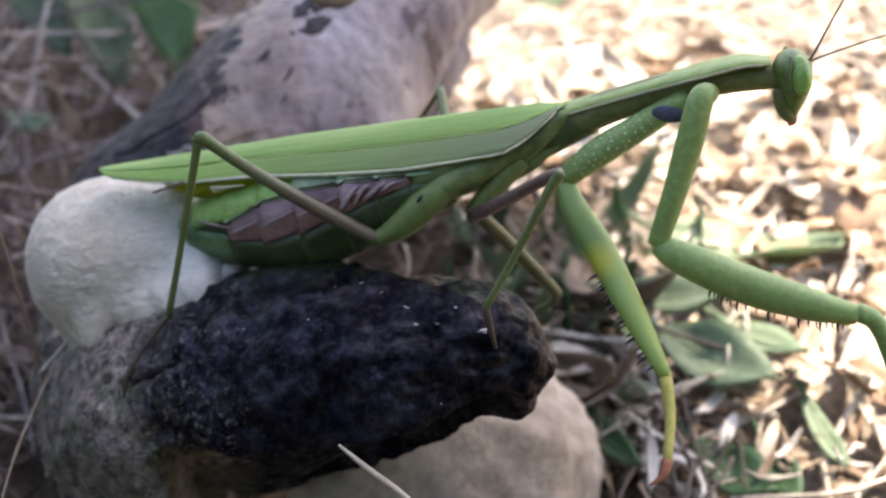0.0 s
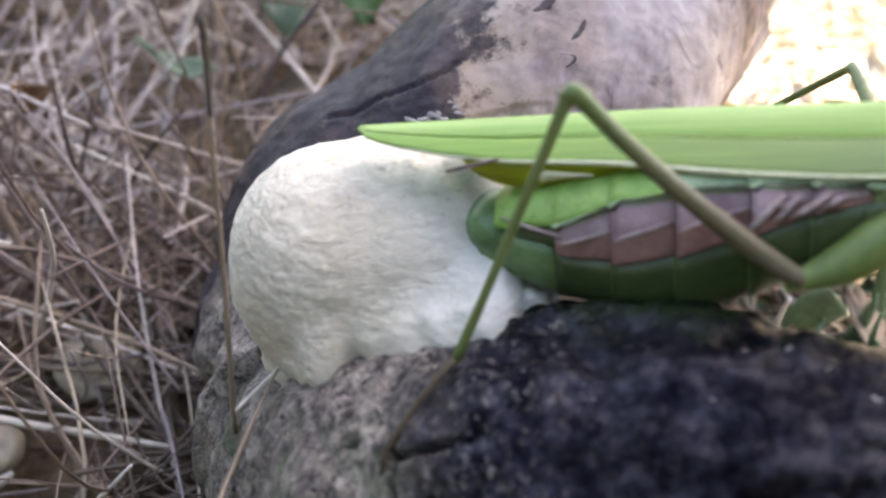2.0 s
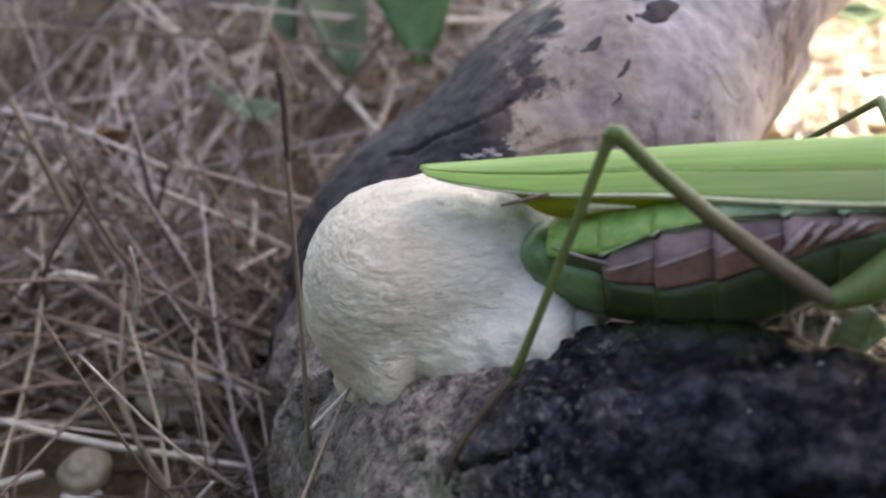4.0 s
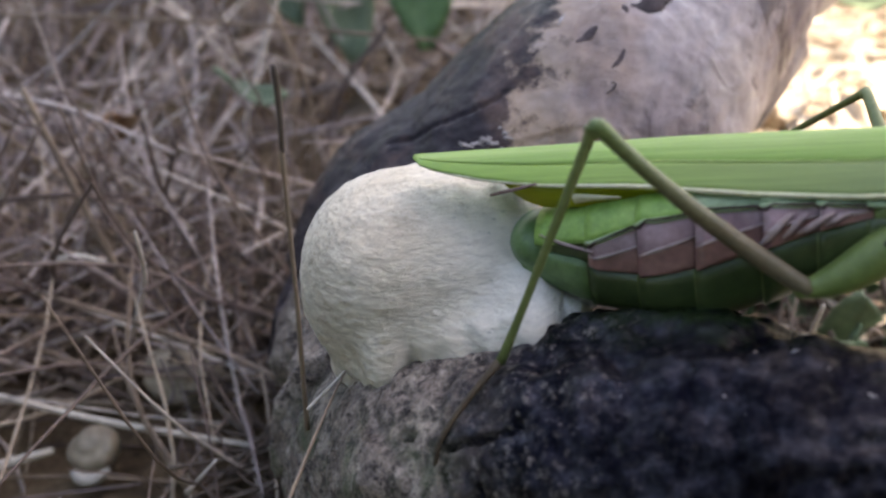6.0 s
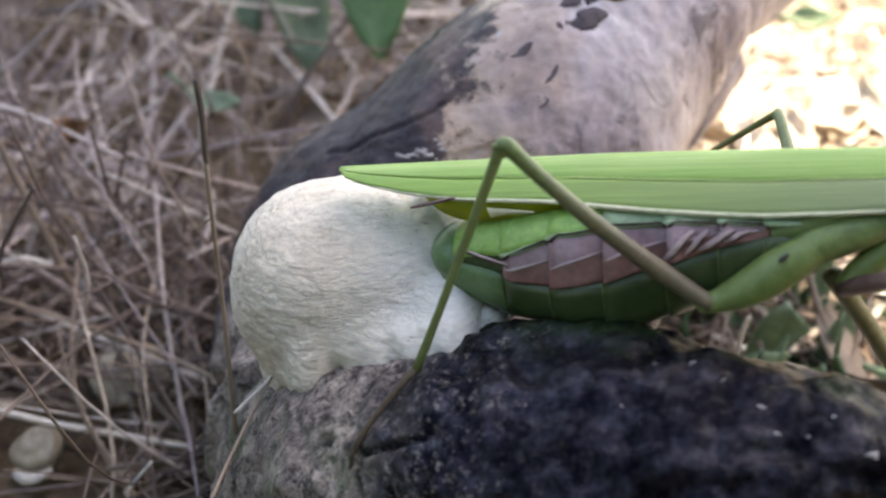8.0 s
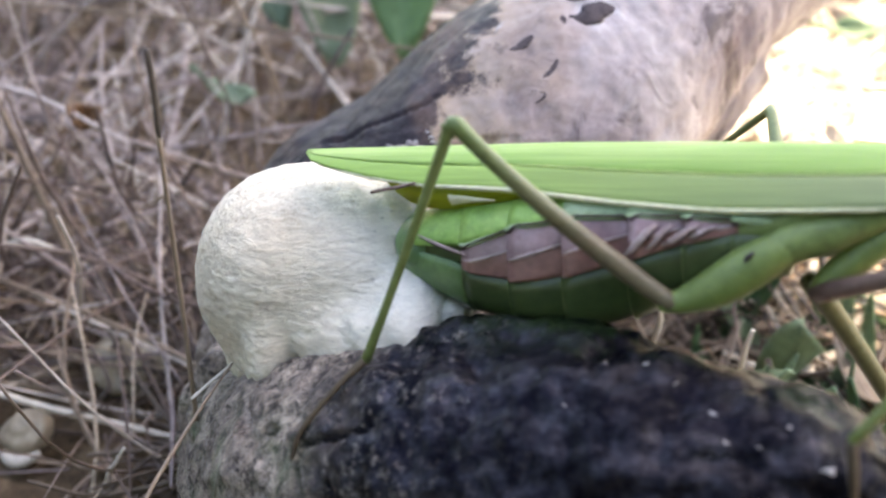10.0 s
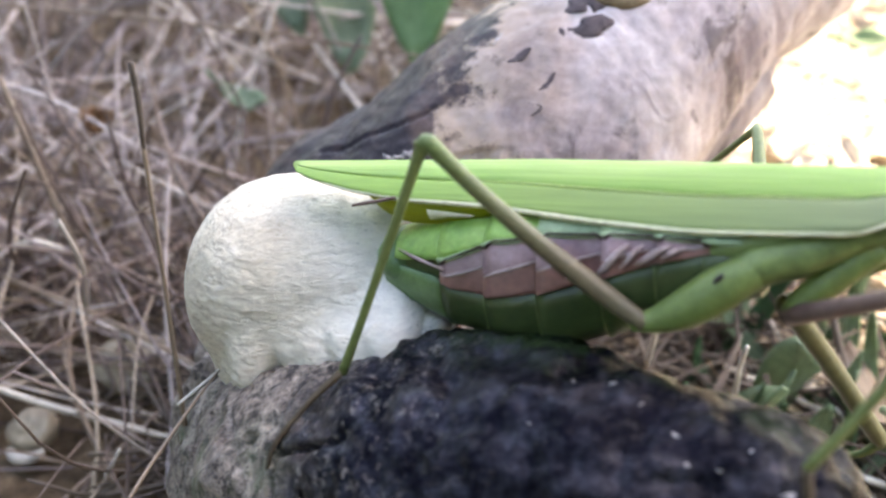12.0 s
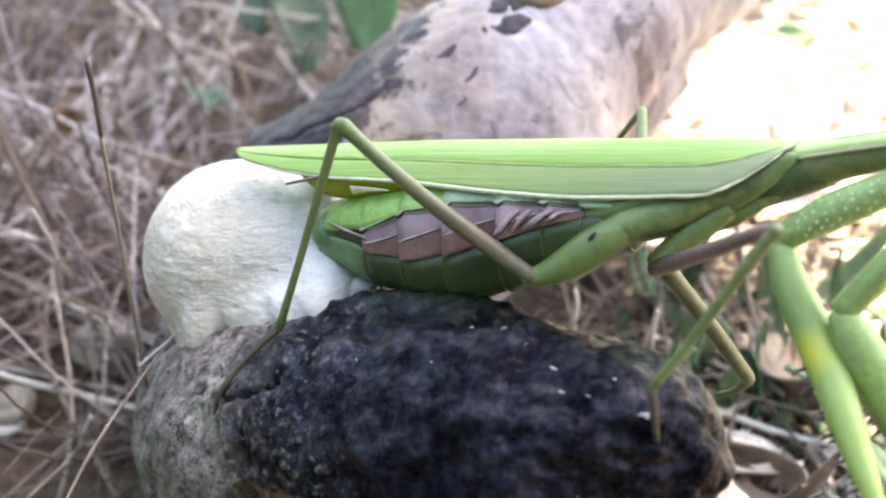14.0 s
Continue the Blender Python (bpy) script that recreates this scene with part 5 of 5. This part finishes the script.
def build_leaves():
    # broad leaves behind the trunk's charred flank
    leaf((0.6, 10.6, 1.6), (0.75, 8.3, -1.6), 1.5, LEAF_MID, 1, "broad dark green leaf hanging behind the stump", 0.2)
    leaf((-0.9, 11.2, 1.2), (-0.55, 8.8, -2.0), 1.3, LEAF_DULL, 2, "broad dull green leaf among dead grass", -0.3)
    leaf((-2.2, 11.0, 0.8), (-1.2, 9.3, -1.6), 0.9, LEAF_DULL, 3, "dull green leaf among dead grass", 0.3)
    leaf((-1.95, 7.3, -1.5), (-1.15, 6.3, -1.2), 0.36, LEAF_DULL, 4, "narrow green leaf low in dead grass", 0.3)
    # green leaves on the ground past the branch
    leaf((6.2, 1.9, -2.6), (7.6, 1.2, -2.2), 0.6, LEAF_PALE, 5, "pale green leaf on sunlit litter", 0.2)
    leaf((7.2, 3.2, -2.9), (9.4, 1.9, -2.6), 1.0, LEAF_PALE, 6, "pale green leaf on sunlit litter", -0.2)
    leaf((4.6, 1.6, -3.1), (6.1, 0.2, -2.8), 0.5, LEAF_PALE, 7, "dark green leaf beside the stone", 0.3)
    leaf((5.4, 2.6, -3.0), (6.6, 1.6, -2.3), 0.45, LEAF_DARK, 8, "dark green leaf in shade beside the stone", -0.1)
    leaf((6.5, 1.2, -2.7), (7.4, -0.2, -2.5), 0.85, LEAF_PALE, 12, "broad pale green leaf on litter beyond the branch", 0.3)
    leaf((7.2, 1.5, -2.8), (7.9, 0.1, -2.5), 0.6, LEAF_PALE, 13, "pale green leaf lit by sun", -0.3)
    leaf((7.8, -0.2, -2.9), (7.7, -1.4, -2.8), 0.3, LEAF_PALE, 14, "narrow pale green leaf lit by sun", 0.1)
    leaf((4.9, 0.9, -3.0), (5.4, -1.1, -2.5), 0.42, LEAF_DARK, 15, "dark green grass blade beside the stone", 0.4)
    leaf((6.3, -0.4, -3.1), (6.8, -1.5, -2.9), 0.7, LEAF_DARK, 16, "dark green leaf low in shade", 0.0)
    leaf((7.1, -0.6, -3.1), (7.0, -1.6, -2.9), 0.5, LEAF_DARK, 17, "dark green leaf low in shade", 0.2)
    leaf((6.75, 8.4, -1.25), (7.55, 8.2, -1.15), 0.42, LEAF_PALE, 9, "small yellow-green leaf on bright ground", 0.4)
    leaf((4.9, 2.6, -2.9), (4.75, 1.9, -1.5), 0.7, LEAF_DULL, 10, "dull green leaf standing behind the charred branch", 0.2)
    leaf((4.2, 2.2, -2.6), (4.6, 1.3, -1.5), 0.45, LEAF_PALE, 11, "green leaf behind the charred branch", 0.5)


def build_blades():
    """Thin green grass blades past the end of the branch."""
    rng = random.Random(31)
    for k in range(34):
        x, y = rng.uniform(4.2, 7.6), rng.uniform(1.0, 4.6)
        a = rng.uniform(-1.2, 1.2)
        h = rng.uniform(0.8, 1.9)
        tip = (x + 0.8 * math.sin(a) * h, y + 0.4 * math.cos(a) * h - 0.3, GROUND + h)
        leaf((x, y, GROUND), tip, rng.uniform(0.14, 0.3), LEAF_PALE if k % 3 else LEAF_DARK, 40 + k, "narrow green grass blade in straw", rng.uniform(-0.8, 0.8), 0.5, "green grass blades")


def straw(name, pts, radii, label, mat=STRAW, cat="straw"):
    return tagged(part(name, tube(pts, radii, 8, 5), mat), label, cat)


def build_single_straws():
    dark = tinted("dark_twig", (0.035, 0.025, 0.02), (0.10, 0.075, 0.06), 2, 0.7, 0.5, 15)
    tan = tinted("tan_stalk", (0.13, 0.09, 0.065), (0.28, 0.205, 0.145), 1.2, 0.6, 0.4, 15, (3, 3, 0.6))
    pale = tinted("pale_straw", (0.46, 0.40, 0.33), (0.64, 0.58, 0.50), 1.5, 0.55, 0.3, 15)
    stalk = tagged(empty("grass_stalk"), "thin upright dry stalk with a dark broken tip", "stalk")
    part("stem", tube([(-0.72, 0.06, -0.62), (-0.70, 0.08, -0.2), (-0.66, 0.10, 0.6), (-0.64, 0.15, 1.3), (-0.62, 0.18, 1.9)], [0.022, 0.020, 0.018, 0.016, 0.017], 8, 5), tan, stalk)
    part("tip", tube([(-0.62, 0.18, 1.88), (-0.60, 0.20, 2.2), (-0.60, 0.21, 2.5)], [0.018, 0.022, 0.024], 8, 4), dark, stalk, "dark broken tip")
    for tip in ((-0.74, 0.14, 1.44), (-0.85, 0.13, 1.36)):
        part("bract", tube([(-0.63, 0.16, 1.45), (0.5 * (tip[0] - 0.63), 0.15, 0.5 * (tip[2] + 1.40)), tip], [0.009, 0.006, 0.002], 6, 3), tan, stalk, "small dry bract")
    straw("straw", [(-0.37, 0.10, -0.06), (-0.52, 0.0, -0.15), (-0.67, -0.11, -0.23)], [0.010, 0.014, 0.012], "short pale straw caught under the egg case", pale)
    straw("straw", [(-0.37, 0.10, -0.06), (-0.55, -0.35, -0.12), (-0.80, -1.05, -0.25), (-1.0, -1.6, -0.5)], [0.008, 0.013, 0.015, 0.012], "thin dry straw caught under the egg case", tan)
    straw("straw", [(-4.6, 2.75, -2.45), (-3.2, 2.3, -2.6), (-2.3, 2.1, -2.7), (-1.4, 1.9, -2.8)], [0.035, 0.038, 0.035, 0.025], "pale straw lying low across dead grass", pale)
    straw("straw", [(-6.4, 7.6, -0.15), (-3.0, 7.2, -0.28), (-0.8, 7.0, -0.48), (1.3, 6.9, -0.78)], [0.024, 0.028, 0.026, 0.018], "long straw lying across dead grass", tan)
    straw("straw", [(-4.0, 5.05, -0.05), (-3.6, 4.6, -1.05), (-3.1, 4.05, -2.3), (-2.6, 3.5, -3.55)], [0.035, 0.045, 0.05, 0.045], "stout tan straw in dead grass", tan)
    straw("straw", [(2.02, -2.50, 0.55), (2.2, -2.55, 0.3), (2.5, -2.62, -0.1), (2.7, -2.7, -0.5)], [0.012, 0.025, 0.025, 0.02], "pale straw splinter before the charred branch", pale)
    straw("twig", [(3.30, 2.1, -1.75), (3.33, 2.0, -1.3), (3.30, 1.95, -1.05)], [0.03, 0.03, 0.02], "short bleached twig standing behind the branch", pale, "twig")
    straw("twig", [(4.15, 1.8, -2.0), (4.12, 1.75, -1.5), (4.14, 1.7, -1.15)], [0.03, 0.028, 0.02], "short bleached twig standing behind the branch", pale, "twig")
    straw("straw", [(-4.9, 2.2, -3.2), (-4.3, 2.15, -3.0), (-3.75, 2.2, -2.9)], [0.05, 0.055, 0.04], "pale broken stalk beside the snail shell", pale)
    straw("straw", [(-3.9, 4.0, -1.75), (-3.55, 3.9, -1.6), (-3.2, 3.8, -1.62)], [0.03, 0.045, 0.02], "short bleached straw end", pale)


def build_snail():
    m = tinted("bleached_shell", (0.20, 0.16, 0.11), (0.40, 0.34, 0.26), 2.5, 0.45, 0.3, 12, spec=0.4)
    shell = tagged(empty("snail_shell", pose(-3.33 * CM, 2.28 * CM, (GROUND + 0.42) * CM, 12, -8, 25)), "small empty bleached snail shell in dead grass", "snail shell")
    dome = ball((0, 0, 0), (0.29, 0.25, 0.18), None, 36, 20)
    for v in dome.verts:
        r, a = math.hypot(v.co.x, v.co.y), math.atan2(v.co.y, v.co.x)
        v.co += v.co.normalized() * 0.016 * math.sin(40 * r + a)
    part("whorl", dome, m, shell, "tan ribbed whorl")
    lip = tinted("pale_shell_lip", (0.40, 0.37, 0.32), (0.58, 0.54, 0.49), 4, 0.4, 0.3, 12)
    part("lip", tube([(-0.30, -0.16, 0.02), (-0.26, -0.26, -0.04), (-0.12, -0.32, -0.06), (0.04, -0.30, -0.05)], [0.04, 0.07, 0.065, 0.03], 12, 4), lip, shell, "bleached white lip")
    brown = leaf_material("rust_brown_leaf", (0.14, 0.072, 0.036), (0.30, 0.165, 0.085), 0.3)
    o = part("curled_leaf", leaf_mesh(0.42, 0.36, 3.0, 5), brown)
    o.matrix_world = pose(-3.5 * CM, 5.75 * CM, -1.05 * CM, 50, 10, 20)
    tagged(o, "small rust-brown curled dead leaf", "leaf")
    dry = leaf_material("fibrous_brown_leaf", (0.09, 0.062, 0.044), (0.24, 0.18, 0.13), 0.25)
    for base, tip, w, roll, sd in (((4.8, 1.5, -3.0), (5.9, 0.2, -2.3), 0.42, 0.9, 61), ((4.6, 0.9, -3.0), (5.6, -0.3, -2.2), 0.35, -0.5, 64), ((5.3, 2.4, -2.9), (6.6, 0.9, -2.2), 0.9, -0.6, 62)):
        leaf(base, tip, w, dry, sd, "curled fibrous brown dead leaf beside the stone", roll, 1.0, "curled dead leaves")
    bm = bmesh.new()
    bmesh.ops.create_icosphere(bm, subdivisions=4, radius=1.0)
    for v in bm.verts:
        p = v.co.copy()
        v.co = Vector((p.x * 0.48, p.y * 0.42, p.z * 0.35)) * (1 + 0.2 * fbm(p.x, p.y, p.z, 1.2, 4))
    o = part("soil_clod", bm, tinted("pale_clod", (0.30, 0.245, 0.175), (0.46, 0.39, 0.30), 2, 0.95, 0.8, 8, dist=0.05))
    o.location = (-2.5 * CM, 3.4 * CM, (GROUND + 0.35) * CM)
    tagged(o, "pale crumbly clod of soil in dead grass", "clod")


def build_tree():
    """An unseen tree added off to the sunny side; its crown keeps the stump in shade."""
    tree = tagged(empty("unseen_shade_tree", pose(3.2, 1.4, GROUND * CM)), "unseen leafy tree added to shade the stump", "tree")
    bark = tinted("tree_bark", (0.08, 0.06, 0.045), (0.16, 0.12, 0.09), 0.6, 0.9, 0.8, 4)
    top = TO_SUN * ((200 - GROUND) / TO_SUN.z) + Vector((-17, 17, 0)) - Vector((320, 140, 0))
    part("trunk", tube([(0, 0, -4), (-15, -6, 70), (-60, -20, 140), (top.x * 0.7, top.y * 0.7, 190), (top.x, top.y, 204)], [7, 5.5, 4, 2.5, 1.0], 12, 5), bark, tree)
    for k, (dx, dy) in enumerate(((-14, 30), (12, -28), (-16, -18), (8, 34))):
        part("limb", tube([(top.x * 0.75, top.y * 0.75, 190), (top.x + dx * 0.5, top.y + dy * 0.5, 200), (top.x + dx, top.y + dy, 206)], [1.8, 1.2, 0.5], 8, 4), bark, tree)
    rng = random.Random(8)
    verts, faces = [], []
    n = 0
    while n < 7600:
        gx, gy = rng.uniform(-42, 9.0), rng.uniform(-64, 62)
        z = 203 + rng.uniform(-14, 16)
        # the crown is cut so that its shadow ends near EDGE_X
        if gx + 2.0 > EDGE_X + float(np.interp(gy, [0.0, 1.0, 2.0, 3.0, 4.0, 4.6, 6.0], [2.4, 2.0, 1.5, 0.9, 0.4, 0.0, -0.4])) + 1.1 * fbm(gy, 3.3, 0, 0.12, 3):
            continue
        n += 1
        s = TO_SUN * ((z - GROUND) / TO_SUN.z)
        c = Vector((gx + s.x - 320, gy + s.y - 140, z - GROUND))
        r = Euler((rng.uniform(-0.8, 0.8), rng.uniform(-0.8, 0.8), rng.uniform(0, 6.28))).to_matrix()
        ln, w = rng.uniform(3.5, 6), rng.uniform(2.0, 3.2)
        k = len(verts)
        for p in ((-ln / 2, 0, 0), (-ln / 5, w / 2, 0.4), (ln / 4, w / 2.4, 0.3), (ln / 2, 0, 0), (ln / 4, -w / 2.4, 0.3), (-ln / 5, -w / 2, 0.4)):
            verts.append((c + r @ Vector(p)) * CM)
        faces.append(tuple(range(k, k + 6)))
    me = bpy.data.meshes.new("crown")
    me.from_pydata(verts, [], faces)
    me.materials.append(LEAF_DARK.m)
    crown = new("crown", me)
    crown.parent = tree
    crown["label"] = "crown of many small dark green leaves"


def build_sky_blockers():
    """Unseen bushes added behind and beside the camera to block light from the low sky."""
    rng = random.Random(17)
    for x0, y0, wide, deep, high in ((-10, -60, 50, 18, 95), (46, -56, 38, 18, 90), (-70, -12, 17, 42, 45), (-66, 44, 15, 40, 30)):
        bush = tagged(empty("bush", pose(x0 * CM, y0 * CM, GROUND * CM)), "unseen dense dark green bush added to block low sky", "bush", "bushes round the clearing")
        for k in range(3):
            a = rng.uniform(0, 6.28)
            part("stem", tube([(0, 0, -2), (wide * 0.3 * math.cos(a), deep * 0.3 * math.sin(a), high * 0.4), (wide * 0.6 * math.cos(a), deep * 0.6 * math.sin(a), high * 0.85)], [1.0, 0.7, 0.3], 8, 4), LEAF_STEM, bush)
        verts, faces = [], []
        for k in range(4600):
            d = Vector((rng.gauss(0, 1), rng.gauss(0, 1), abs(rng.gauss(0, 1)))).normalized() * rng.uniform(0.72, 1.0)
            c = Vector((d.x * wide, d.y * deep, d.z * high))
            c *= 1 + 0.15 * fbm(c.x + x0, c.y, c.z, 0.08, 3)
            r = Euler((rng.uniform(-1.4, 1.4), rng.uniform(-1.4, 1.4), rng.uniform(0, 6.28))).to_matrix()
            ln, w = rng.uniform(3.5, 6), rng.uniform(2.0, 3.2)
            j = len(verts)
            for p in ((-ln / 2, 0, 0), (-ln / 5, w / 2, 0.4), (ln / 4, w / 2.4, 0.3), (ln / 2, 0, 0), (ln / 4, -w / 2.4, 0.3), (-ln / 5, -w / 2, 0.4)):
                verts.append((c + r @ Vector(p)) * CM)
            faces.append(tuple(range(j, j + 6)))
        me = bpy.data.meshes.new("crown")
        me.from_pydata(verts, [], faces)
        me.materials.append(LEAF_DARK.m)
        crown = new("crown", me)
        crown.parent = bush
        crown["label"] = "many small dark green leaves"


EDGE_X = 5.6
LEAF_STEM = tinted("bush_stem", (0.06, 0.045, 0.03), (0.13, 0.10, 0.07), 1.0, 0.9, 0.6, 6)
build_grass()
build_litter()
build_leaves()
build_blades()
build_single_straws()
build_snail()
build_tree()
build_sky_blockers()


def motions():
    """The near foreleg is drawn back while the picture is on the tail."""

    def turn(o, degrees, at):
        return Matrix.Translation(Vector(at) * CM) @ Matrix.Rotation(radians(degrees), 4, "Y")

    swing = ((0, 0), (0.5, 0), (3.0, 4), (8.0, 10), (12.5, 16), (14.0, 17))
    coxa, femur = [], []
    for t, a in swing:
        coxa.append((t, turn(NEAR_COXA, a, HIP)))
        knee = Vector(HIP) + Matrix.Rotation(radians(a), 3, "Y") @ (Vector(KNEE) - Vector(HIP))
        femur.append((t, turn(NEAR_FEMUR, a * 1.7, knee)))
    walk(NEAR_COXA, coxa)
    walk(NEAR_FEMUR, femur)


motions()
